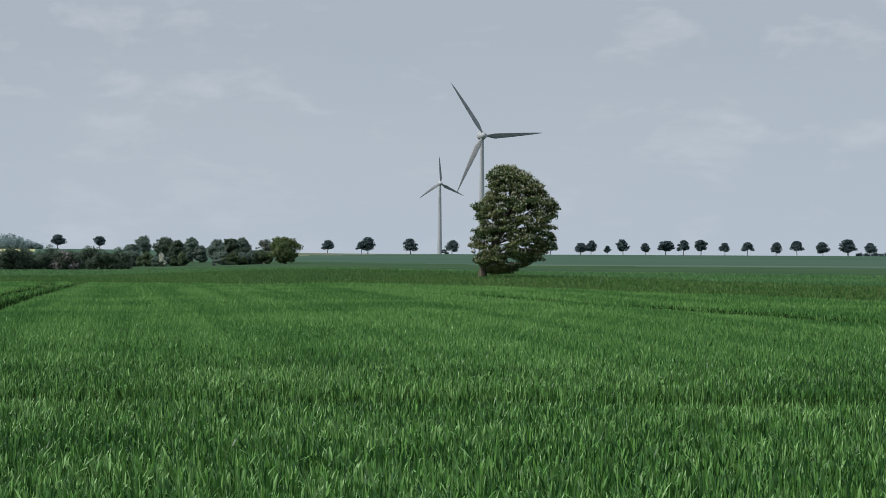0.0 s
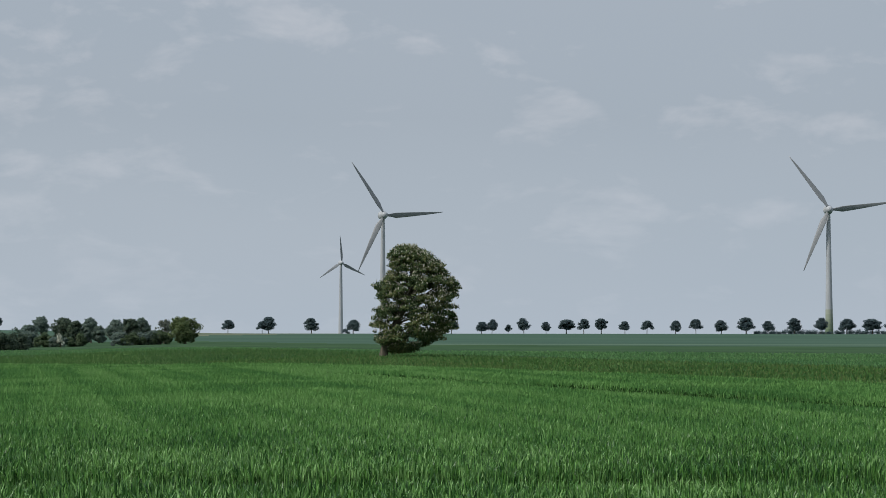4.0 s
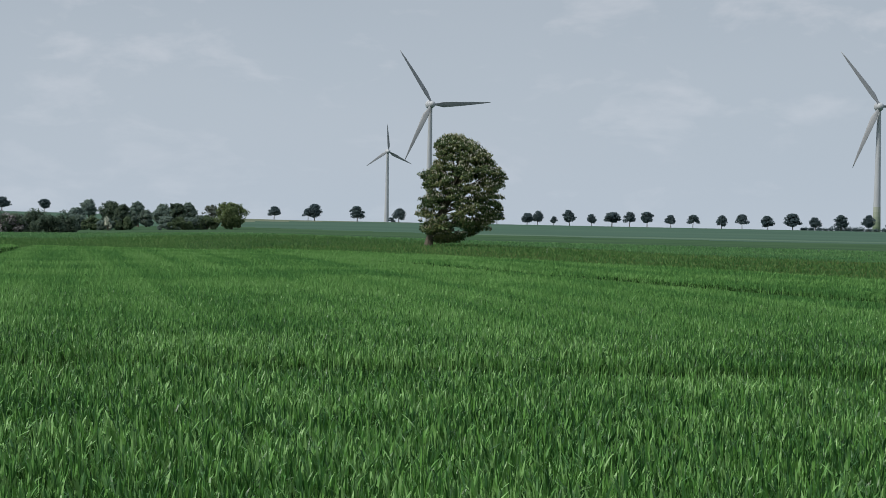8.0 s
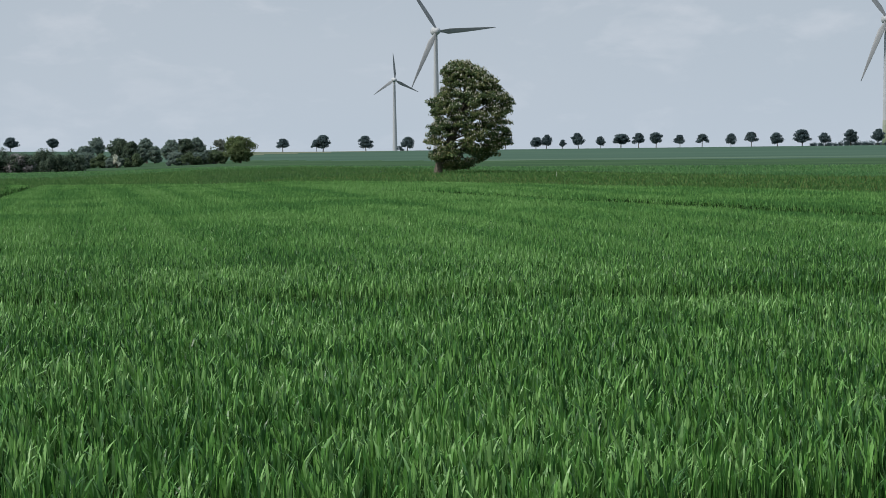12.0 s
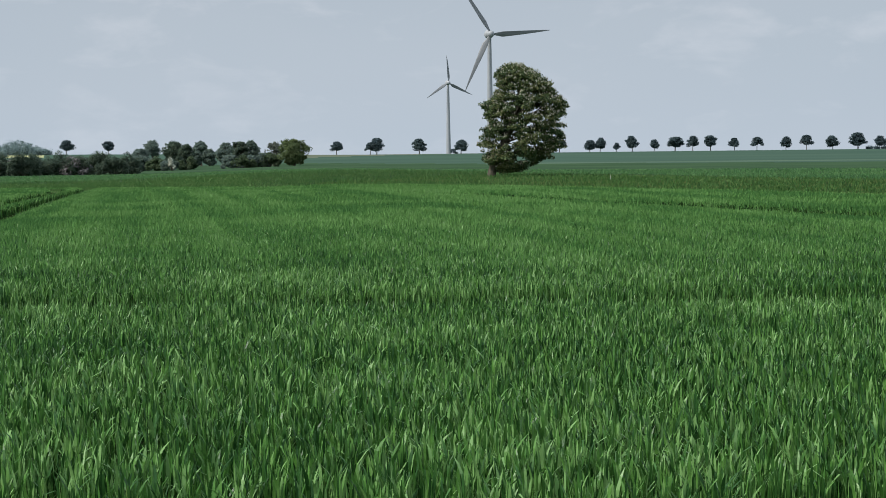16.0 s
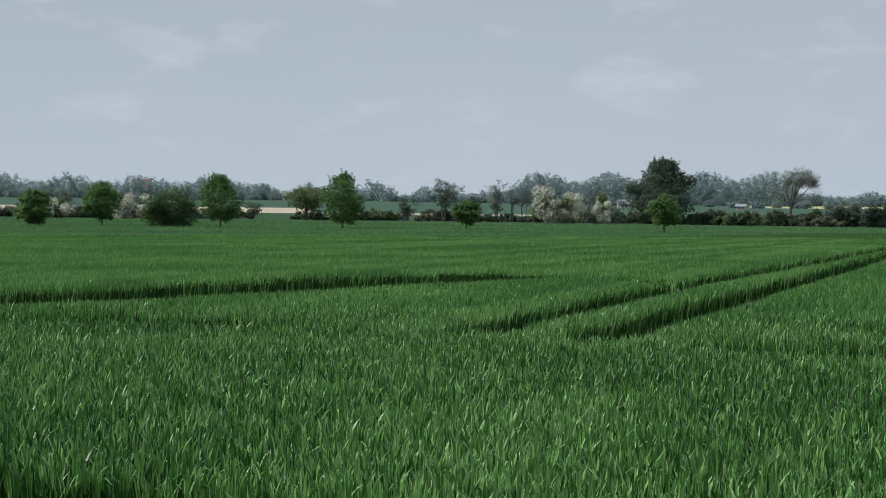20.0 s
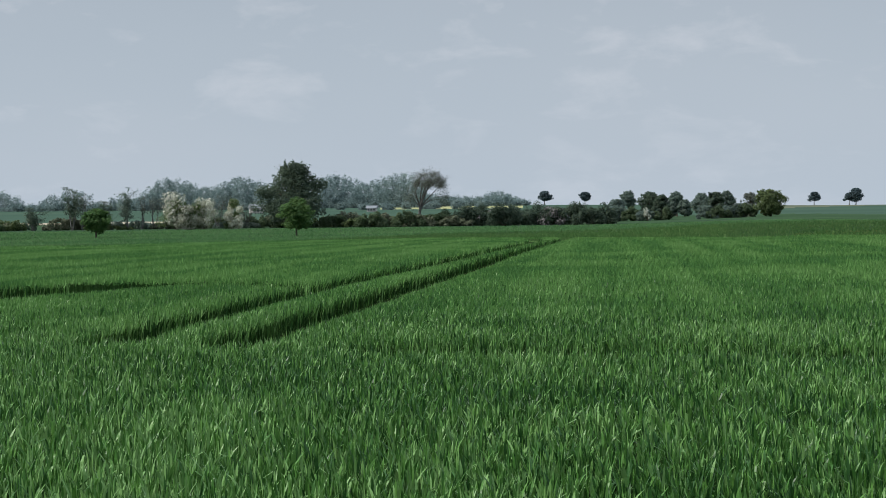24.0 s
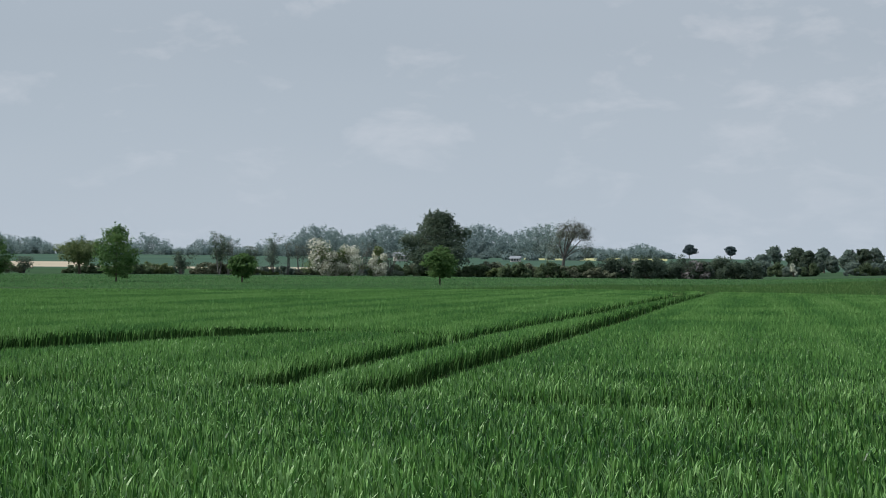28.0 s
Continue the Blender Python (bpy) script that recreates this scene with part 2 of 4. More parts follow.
# darker copy of the turbine paint, with the blades' shade in its colour
M_TURBINE_DARK = material("blade_paint_shaded", [(0.19, 0.198, 0.207), (0.23, 0.238, 0.247)], 0.5, 0.2)
M_GREENS = [material("tower_band", [tuple(a + (b - a) * i / 4 for a, b in zip((0.11, 0.16, 0.09), (0.26, 0.285, 0.23)))] * 2, 0.5, 0.2) for i in range(5)]
M_POST = material("marker_paint", [(0.39, 0.403, 0.358), (0.488, 0.488, 0.455)], 0.5, 5.0)
M_ROOF = material("roof_tile", [(0.26, 0.13, 0.10), (0.33, 0.17, 0.13)], 0.8, 1.0)
M_WALL = material("house_wall", [(0.42, 0.4, 0.38), (0.5, 0.48, 0.45)], 0.8, 1.0)
M_SLATE = material("slate_roof", [(0.16, 0.18, 0.2), (0.22, 0.24, 0.26)], 0.7, 0.8)
M_GLASS = material("window_glass", [(0.05, 0.06, 0.07), (0.08, 0.09, 0.1)], 0.2, 1.0)


# ---- building tools ----
def ss(x, a, b):
    t = np.clip((x - a) / (b - a), 0.0, 1.0)
    return t * t * (3 - 2 * t)


def ground_z(x, y):
    """Height of the land: level by the camera, a shallow dip to the hedges, a rise to the ridge road."""
    x, y = np.asarray(x, float), np.asarray(y, float)
    r, az = np.hypot(x, y), np.degrees(np.arctan2(x, y))
    left = ss(-az, 2.0, 11.0) * ss(np.cos(np.radians(az + 20)), 0.2, 0.7)
    mid = -0.3 * ss(r, 30, 150) * (1 - ss(r, 200, 950))
    low = -1.25 * ss(r, 30, 210) + 3.0 * ss(r, 420, 1000)
    far = -14.0 * ss(r, 1040, 2400) * (1 - left)
    return mid * (1 - left) + low * left + far


def at(az, d, z=None):
    x, y = d * math.sin(radians(az)), d * math.cos(radians(az))
    return Vector((x, y, float(ground_z(x, y)) if z is None else z))


def part(name, bm, mat, parent, label=""):
    me = bpy.data.meshes.new(name)
    if isinstance(bm, bmesh.types.BMesh):
        bm.to_mesh(me)
        bm.free()
    else:
        me = bm
        me.name = name
    if not me.materials:
        me.materials.append(mat)
    ob = new(name, me)
    ob.parent = parent
    if label:
        ob["label"] = label
    return ob


def poly_mesh(name, verts, faces, mat, smooth=False):
    """A mesh from arrays: faces of one size, k corners each."""
    verts, faces = np.asarray(verts, np.float32), np.asarray(faces, np.int32)
    me = bpy.data.meshes.new(name)
    k = faces.shape[1]
    me.vertices.add(len(verts))
    me.vertices.foreach_set("co", verts.ravel())
    me.loops.add(faces.size)
    me.loops.foreach_set("vertex_index", faces.ravel())
    me.polygons.add(len(faces))
    me.polygons.foreach_set("loop_start", np.arange(0, faces.size, k, dtype=np.int32))
    me.polygons.foreach_set("loop_total", np.full(len(faces), k, np.int32))
    me.polygons.foreach_set("use_smooth", np.full(len(faces), smooth))
    me.materials.append(mat)
    me.update(calc_edges=True)
    return me


def leaf_mesh(name, pts, size, mat, rng, up=0.5, aspect=0.7, out=None, wild=0.5):
    """One small lozenge of foliage at each point, facing more or less outwards and up."""
    pts = np.asarray(pts)
    n = len(pts)
    if out is None:
        out = pts - np.array([pts[:, 0].mean(), pts[:, 1].mean(), np.percentile(pts[:, 2], 30)])
    out = out / (np.linalg.norm(out, axis=1)[:, None] + 1e-6)
    nrm = rng.normal(size=(n, 3)) * wild + out + np.array([0, 0, up])
    d = np.cross(nrm, rng.normal(size=(n, 3)))
    d /= np.linalg.norm(d, axis=1)[:, None] + 1e-9
    s = np.cross(d, nrm)
    s /= np.linalg.norm(s, axis=1)[:, None] + 1e-9
    z = size * rng.uniform(0.6, 1.3, n)[:, None]
    v = np.stack([pts - d * z * 0.5, pts + s * z * aspect * 0.5, pts + d * z * 0.5, pts - s * z * aspect * 0.5], 1).reshape(-1, 3)
    return poly_mesh(name, v, np.arange(4 * n).reshape(n, 4), mat)


def tubes(name, lines, mat, sides=6):
    """Tapered limbs: each line a list of (point, radius)."""
    vs, fs = [], []
    ring = [(math.cos(2 * math.pi * i / sides), math.sin(2 * math.pi * i / sides)) for i in range(sides)]
    for line in lines:
        base = len(vs)
        for j, (p, r) in enumerate(line):
            a, b = Vector(line[max(0, j - 1)][0]), Vector(line[min(len(line) - 1, j + 1)][0])
            t = (b - a).normalized()
            u = t.cross(Vector((0.3, 0.9, 0.1))).normalized()
            w = t.cross(u)
            vs += [Vector(p) + u * (c * r) + w * (s * r) for c, s in ring]
        for j in range(len(line) - 1):
            o = base + j * sides
            fs += [(o + i, o + (i + 1) % sides, o + sides + (i + 1) % sides, o + sides + i) for i in range(sides)]
    return poly_mesh(name, [tuple(v) for v in vs], fs, mat, True)


def clump_points(rng, centres, radii, n, fill=0.45, which=False):
    """n points in the shells of lumps of foliage, more of them in the larger lumps."""
    c, r = np.asarray(centres, float), np.asarray(radii, float)
    pick = rng.choice(len(c), n, p=r ** 2 / (r ** 2).sum())
    d = rng.normal(size=(n, 3))
    d /= np.linalg.norm(d, axis=1)[:, None]
    q = rng.uniform(0, 1, n) ** fill
    out = c[pick] + d * (q * r[pick])[:, None] * np.array([1, 1, 0.8])
    return (out, pick, d) if which else out


def limb(p, q, r, rng, bend=0.12, steps=4, tip=0.25):
    p, q = Vector(p), Vector(q)
    ln = (q - p).length
    side = Vector(rng.normal(size=3)) * ln * bend
    return [(p.lerp(q, i / steps) + side * math.sin(math.pi * i / steps) + Vector((0, 0, 0.12 * ln * math.sin(math.pi * i / steps))), r * (1 - (1 - tip) * i / steps)) for i in range(steps + 1)]


def fit_crown(pts, w, depth, z0, z1, lean=0.0):
    """Brings a crown's points to its width, depth and heights."""
    pts[:, 0] -= lean * pts[:, 2]
    for k, size in ((0, w), (1, depth)):
        lo, hi = np.percentile(pts[:, k], (0.7, 99.3))
        pts[:, k] = (pts[:, k] - (lo + hi) / 2) * size / (hi - lo)
    lo, hi = np.percentile(pts[:, 2], (0.7, 99.5))
    pts[:, 2] = z0 + (pts[:, 2] - lo) * (z1 - z0) / (hi - lo)
    pts[:, 0] += lean * pts[:, 2]
    return pts


def tree(name, seed, h, w, clear, mat, leaves, leaf, lumps=22, trunk=0.0, top=0.5, shape=1.0, ragged=0.3, lean=0.0, size=0.2, bark=None, limbs=9, crown_name="crown", up=0.8, fill=0.36, sprigs=0, sprig=0.1, rise=0.6):
    """A tree: tapered trunk with limbs, and a crown of many leaves in uneven lumps. clear: height of the bare stem; top: how far up the crown is widest."""
    rng = np.random.default_rng(seed)
    thing = new(name)
    hc = h - clear
    trunk = trunk or h * 0.028
    cs, rs = [], []
    for i in range(lumps):
        f = (i + 0.5) / lumps
        prof = 0.55 + 0.45 * (f / top) if f < top else max(0.05, 1 - ((f - top) / (1 - top)) ** (2.0 * shape)) ** 0.5
        rad = 0.5 * w * max(0.15, prof)
        a = i * 2.39996 + rng.uniform(-0.5, 0.5)
        lr = size * w * rng.uniform(0.7, 1.3)
        d = max(0.0, rad - lr * 0.8) * (rng.uniform(0.5, 1.0) + ragged * rng.uniform(-0.4, 0.5))
        z = clear + hc * f * 0.96 + rng.uniform(-0.05, 0.05) * hc
        cs.append((d * math.cos(a) + lean * z, d * math.sin(a), min(z, h - lr * 0.7)))
        rs.append(lr)
    pts, _, out = clump_points(rng, cs, rs, leaves, fill, True)
    pts = fit_crown(pts, w * (1 - 0.06 * (sprigs > 0)), w, clear, h * (1 - 0.04 * (sprigs > 0)), lean)
    if sprigs:
        # shoots that stand out of the crown
        far = np.argsort(-np.linalg.norm((pts - pts.mean(0)) / pts.std(0), axis=1))[leaves // 40:leaves // 2]
        root = pts[rng.choice(far, sprigs)]
        way = (root - pts.mean(0)) / (np.linalg.norm(root - pts.mean(0), axis=1)[:, None] + 1e-6) + np.array([0, 0, rise]) + rng.normal(0, 0.25, (sprigs, 3))
        way /= np.linalg.norm(way, axis=1)[:, None]
        ln = sprig * h * rng.uniform(0.3, 1.0, sprigs)
        more = root[:, None] + way[:, None] * (ln[:, None] * np.linspace(-0.3, 1.0, 16)[None])[..., None] + rng.normal(0, leaf * 0.3, (sprigs, 16, 3))
        pts = np.concatenate([pts, more.reshape(-1, 3)])
        out = np.concatenate([out, np.repeat(way, 16, 0)])
    fork = clear + hc * 0.12
    lines = [[((0, 0, -0.15), trunk * 1.5), ((0, 0, trunk), trunk * 1.1), ((lean * fork * 0.5, 0, fork * 0.5), trunk), ((lean * fork, 0, fork), trunk * 0.85), ((lean * h * 0.75, 0, clear + hc * 0.6), trunk * 0.3)]]
    for i in range(min(limbs, lumps)):
        k = int(i * lumps / limbs)
        z0 = min(fork + hc * 0.4 * i / limbs, cs[k][2] * 0.9)
        lines.append(limb((lean * z0, 0, z0), cs[k], trunk * 0.45, rng))
    part("trunk", tubes("trunk", lines, bark or M_BARK), bark or M_BARK, thing)
    part(crown_name, leaf_mesh("crown", pts, leaf, mat, rng, up, out=out, wild=0.6), mat, thing)
    return thing


def bush(name, seed, w, h, depth, mat, leaves, leaf, lumps=16, mat2=None, share=0.0, label2=""):
    """A shrub that reaches the ground, of uneven lumps on short stems; mat2: blossom on a share of it."""
    rng = np.random.default_rng(seed)
    thing = new(name)
    cs, rs = [], []
    for i in range(lumps):
        lr = min(w, h) * rng.uniform(0.16, 0.3)
        x = (rng.uniform(-0.5, 0.5)) * (w - 1.4 * lr)
        y = (rng.uniform(-0.5, 0.5)) * (depth - lr)
        hm = h * (1 - 0.55 * (2 * abs(x) / w) ** 2) * rng.uniform(0.75, 1.0)
        cs.append((x, y, max(lr * 0.6, rng.uniform(0.25, 1.0) * hm - lr * 0.6)))
        rs.append(lr)
    pts, lump, out = clump_points(rng, cs, rs, leaves, 0.3, True)
    pts = fit_crown(pts, w, depth, 0.03, h)
    part("stem", tubes("stem", [limb((0, 0, -0.1), c, h * 0.02, rng) for c in cs[:8]], M_BARK), M_BARK, thing)
    if mat2:
        white = ((lump * 7919 % 100) / 100 < share) & (rng.uniform(0, 1, len(pts)) < 0.85)
        part("blossom", leaf_mesh("blossom", pts[white], leaf * 1.05, mat2, rng, 0.6, out=out[white]), mat2, thing, label2)
        pts, out = pts[~white], out[~white]
    part("foliage", leaf_mesh("foliage", pts, leaf, mat, rng, 0.8, out=out, wild=0.6), mat, thing)
    return thing


def put(ob, az, d, turn=0.0, dz=0.0):
    p = at(az, d)
    ob.matrix_basis = pose(p.x, p.y, p.z + dz, 0, 0, turn - az) @ Matrix.Diagonal((*ob.scale, 1))
    return ob


# ---- the land ----
DEG = math.pi / 180
fine = np.arange(-46, 22.01, 0.25)
coarse = np.arange(26, 311, 4.0)
azs = np.concatenate([fine, coarse])
rings = np.concatenate([[0.6, 2.5, 5, 7], 1.85 / np.tan(np.radians(np.concatenate([np.arange(12.5, 3.0, -0.35), np.arange(3.0, 1.2, -0.06), np.arange(1.2, 0.115, -0.014)]))), [930, 965, 1000, 1040, 1100, 1200, 1350, 1500, 1800, 2200, 2800, 3600, 4600]])
A, R = np.meshgrid(azs, rings)
gx, gy = R * np.sin(A * DEG), R * np.cos(A * DEG)
gz = ground_z(gx, gy)
na, nr = len(azs), len(rings)
gv = np.concatenate([[[0, 0, 0]], np.stack([gx, gy, gz], -1).reshape(-1, 3)])
gi = np.arange(nr * na).reshape(nr, na) + 1
j = np.arange(na)
quads = np.stack([gi[:-1][:, j], gi[1:][:, j], gi[1:][:, (j + 1) % na], gi[:-1][:, (j + 1) % na]], -1).reshape(-1, 4)
ground_me = poly_mesh("ground", gv, quads, M_SOIL, True)
fan = bmesh.new()
fan.from_mesh(ground_me)
fan.verts.ensure_lookup_table()
for k in range(na):
    fan.faces.new((fan.verts[0], fan.verts[1 + k], fan.verts[1 + (k + 1) % na]))
fan.to_mesh(ground_me)
fan.free()
for m in (M_FIELD, M_MEADOW, M_FIELD_HAZED, M_PALE, M_FALLOW, M_RAPE, M_STUBBLE, M_VERGE, M_MIXED):
    ground_me.materials.append(m)


def far_edge(az):
    """Distance at which the wheat in front ends."""
    return np.interp(az, [-40, -25, -15, -11, -5, 0, 5, 10, 16], [102, 119, 146, 138, 104, 94, 79, 68, 58])


def edge_y(x):
    """Where the wheat begins, beyond the verge."""
    return 8.2 + 0.1 * np.minimum(np.abs(x - 0.3), 3.6)


fm = []
for k in range(nr - 1):
    rc = 0.5 * (rings[k] + rings[k + 1])
    for a in azs:
        ac = a + 0.125
        y = rc * math.cos(ac * DEG)
        wob = noise.noise(Vector((ac * 0.35, rc * 0.01, 3))) 
        e = float(far_edge(ac))
        v = 1
        if y < edge_y(rc * math.sin(ac * DEG)) - 0.15:
            v = 8
        elif rc < e:
            v = 0
        elif ac > -6:
            if rc < np.interp(ac, [-6, 0, 5, 10, 16], [112, 160, 156, 126, 104]) + 5 * wob and ac > -5:
                v = 2
            elif ac < 1.2 and 560 + 75 * (ac + 5.5) < rc < 1045:
                v = 5
            elif 285 < rc < 303 and ac > 1:
                v = 4
            elif rc < np.interp(ac, [-6, -2, 3, 16], [275, 225, 195, 175]) + 20 * wob:
                v = 1
            elif rc < np.interp(ac, [-6, -2, 3, 16], [420, 330, 284, 260]) + 20 * wob:
                v = 9
            else:
                v = 3
        else:
            if rc < np.interp(ac, [-26, -20, -14, -6], [100, 140, 200, 225]) + 15 * wob:
                v = 2
            elif rc < 300:
                v = 1 if rc < 278 + 20 * wob else 9
            elif rc < 420 + 20 * wob:
                v = 9
            elif -16.2 < ac < -11.9 and 780 < rc < 1000:
                v = 6
            elif ac < -22 and 425 + 30 * wob < rc < 600 + 50 * wob and (ac < -29.3 or (rc < 490 and ac < -21.8)):
                v = 7
            else:
                v = 3
        fm.append(v)
fm += [8] * na
ground_me.polygons.foreach_set("material_index", np.array(fm, np.int32))
ground = tagged(new("ground", ground_me), "green fields with crops, rough meadow strips and fallow land", "ground", kind="structure")

# ---- wheat ----
RUT_B = [(-7.85, 20.6), (-8.3, 22.9), (-8.5, 24.9), (-8.8, 27.3), (-9.55, 32.8), (-10.05, 36.2), (-11.75, 48.6), (-13.4, 58.8), (-16.35, 77.9), (-22.0, 113.3), (-25.4, 135)]
RUT_A = [(-9.45, 20.8), (-9.9, 22.7), (-10.25, 25.2), (-10.55, 27.6), (-11.85, 36.8), (-12.65, 43.7), (-14.2, 55.4), (-15.85, 65.9), (-18.1, 81.2), (-23.2, 113), (-27.6, 133)]
TURN_1 = [(-16.2, 36.8), (-16.9, 35.2), (-17.45, 32.7), (-17.75, 29.7), (-17.85, 27.3), (-18.3, 25.2), (-19.1, 22.4), (-19.4, 17.4)]
TURN_TIP = [(-12.9, 36.8), (-14.6, 37.2), (-16.2, 36.9)]
TURN_2 = [(-12.5, 21.0), (-13.6, 20.9), (-14.4, 20.5), (-15.0, 20.0), (-16.5, 18.9), (-19.2, 17.6)]
HEAD = [(-5.6, 20.3), (-4, 20.3), (1, 20.1), (8, 20.0)]
FAR_TRACK = [(-61, 79), (-49.5, 89.5), (-48.5, 106), (-43.5, 121), (-39.0, 137), (-26.5, 136), (-16.5, 118), (-8.5, 100)]
CROSS = [(14.3, 30.3), (10.8, 39.8), (8.1, 48.6), (5.9, 54.8)]
TRACKS = ((RUT_A, 0.5, 0.45), (RUT_B, 0.48, 0.45), (TURN_1, 1.6, 0.35), (TURN_TIP, 0.75, 0.4), (TURN_2, 0.9, 0.4), (HEAD, 0.48, 0.4), (CROSS, 0.85, 0.5))
CROSS_FAR = [(5.9, 54.8), (4.2, 59.5), (1.5, 69.5), (-2.5, 78.5)]


def rut_distance(x, y, line):
    d = np.full(x.shape, 1e9)
    for (ax, ay), (bx, by) in zip(line[:-1], line[1:]):
        vx, vy = bx - ax, by - ay
        t = np.clip(((x - ax) * vx + (y - ay) * vy) / (vx * vx + vy * vy), 0, 1)
        d = np.minimum(d, np.hypot(x - ax - t * vx, y - ay - t * vy))
    return d


def field_noise(x, y, s, seed):
    g = np.random.default_rng(seed)
    out = np.zeros_like(x)
    for _ in range(9):
        kx, ky = g.normal(size=2) / s
        out += np.sin(kx * x + ky * y + g.uniform(0, 6.28))
    return out / 7


def near_side(x, y, line):
    """Which points lie on the same side of a track as the place where one stands."""
    (ax, ay), (bx, by) = line[0], line[-1]
    cross = (bx - ax) * (y - ay) - (by - ay) * (x - ax)
    return cross * ((bx - ax) * -ay + (by - ay) * ax) > 0


CUTS = {1: [(0.0, 1.0)], 2: [(0.0, 0.7), (0.5, 1.0)], 3: [(0.0, 0.55), (0.38, 1.0), (0.74, 0.72)]}


def strip_mesh(name, right, left, tip, mat):
    """Leaves as strips of triangles: pairs of edge points from foot to top, and the tip."""
    n, k = len(tip), len(right)
    v = np.stack([p for pair in zip(right, left) for p in pair] + [tip], 1)
    i = (2 * k + 1) * np.arange(n)[:, None]
    f = []
    for j in range(k - 1):
        f += [i + [2 * j, 2 * j + 2, 2 * j + 3], i + [2 * j, 2 * j + 3, 2 * j + 1]]
    f.append(i + [2 * k - 2, 2 * k, 2 * k - 1])
    return poly_mesh(name, v.reshape(-1, 3), np.concatenate(f, 0), mat)


def blades(name, rng, r0, r1, density, width, segs, mat, hmin, hmax, lmin, lmax, az0=-42, az1=18, edge=far_edge, start=None, per=1):
    """Upright leaves of wheat in drill rows, per of them to a plant, left out in the wheel tracks."""
    a0, a1 = az0 * DEG, az1 * DEG
    n = int(density / per * 0.5 * (r1 ** 2 - r0 ** 2) * (a1 - a0))
    r = np.sqrt(rng.uniform(r0 ** 2, r1 ** 2, n))
    r *= 1 + rng.normal(0, 0.06, n)
    a = rng.uniform(a0, a1, n)
    x, y = r * np.sin(a), r * np.cos(a)
    cd, sd = math.cos(9 * DEG), math.sin(9 * DEG)
    u, v = x * cd + y * sd, -x * sd + y * cd
    u = np.round(u / 0.135) * 0.135 + rng.normal(0, 0.03, n)
    x, y = u * cd - v * sd, u * sd + v * cd
    az = np.degrees(np.arctan2(x, y))
    ok = (y > edge_y(x) + 0.25 * field_noise(x, y, 0.15, 5)) & (np.hypot(x, y) < edge(az))
    if start:
        ok &= np.hypot(x, y) > start(az) + 13 * ss(-az, 3.0, 7.0) + 3 * field_noise(x, y, 6.0, 12)
    hs = np.ones(n)
    low = mat is M_WHEAT_SHADED
    for line, half, soft in (*TRACKS, (CROSS_FAR, 0.42, 0.4), (FAR_TRACK, 1.1, 0.6)):
        d = rut_distance(x, y, line)
        lodged = low & (line is TURN_1) & (rng.uniform(0, 1, n) < 0.06)
        ok &= (d > half * (1 + 0.14 * field_noise(x, y, 0.35, 9))) | lodged
        # rounded shoulders along a track
        side = ss(d, half, half + soft)
        hs *= np.where(lodged & (d < half), 0.4, 0.86 + 0.14 * side)
        if line in (HEAD, CROSS, CROSS_FAR, FAR_TRACK, TURN_1, TURN_TIP, TURN_2):
            # wheat lowered on the camera's side, so the track shows in its view
            hs *= np.where(near_side(x, y, line), 0.74 + 0.26 * ss(d, half, half + 1.0), 1.0)
    x, y, hs = x[ok], y[ok], hs[ok]
    n = len(x)
    h = rng.uniform(hmin, hmax, n) * hs * (1 + (0.12 if r0 < 20 else 0.05) * field_noise(x, y, 0.065, 2) + 0.05 * field_noise(x, y, 0.35, 3) + 0.02 * np.sign(np.sin((x * cd + y * sd) * 2.1)))
    th = rng.uniform(0, 2 * math.pi, n)
    if per > 1:
        # leaves of one plant fan out from its stem
        x, y, h, th = (np.repeat(q, per) for q in (x, y, h, th))
        n = len(x)
        th = th + np.tile(np.arange(per) * 2.6, n // per) + rng.normal(0, 0.4, n)
        h = h * rng.uniform(0.8, 1.02, n)
        x, y = x + 0.012 * np.cos(th), y + 0.012 * np.sin(th)
    z0 = ground_z(x, y)
    fx, fy = np.cos(th), np.sin(th)
    lean = (0.04 if r0 < 26 else 0.045) * np.abs(rng.normal(0.15, 1.0, n))
    wd = width * rng.uniform(0.6, 1.25, n)
    ph = th + math.pi / 2 + rng.normal(0, 0.5, n)
    sx, sy = np.cos(ph) * wd / 2, np.sin(ph) * wd / 2
    flop = rng.uniform(0, 1, n) < (0.07 if r0 < 26 else 0.03)
    ln = rng.uniform(lmin, lmax, n)
    zb = np.maximum(0.01, h - ln)

    def at_t(f, k):
        bend = lean * f ** 2
        zz = zb + (h - zb) * f
        zz = np.where(flop & (f > 0.7), zz - 0.3 * (f - 0.7), zz)
        bend = np.where(flop & (f > 0.7), bend + 0.3 * (f - 0.7), bend)
        return np.stack([x + fx * bend + sx * k, y + fy * bend + sy * k, z0 + zz], -1)

    return strip_mesh(name, [at_t(f, k) for f, k in CUTS[segs]], [at_t(f, -k) for f, k in CUTS[segs]], at_t(1.0, 0.0), mat)


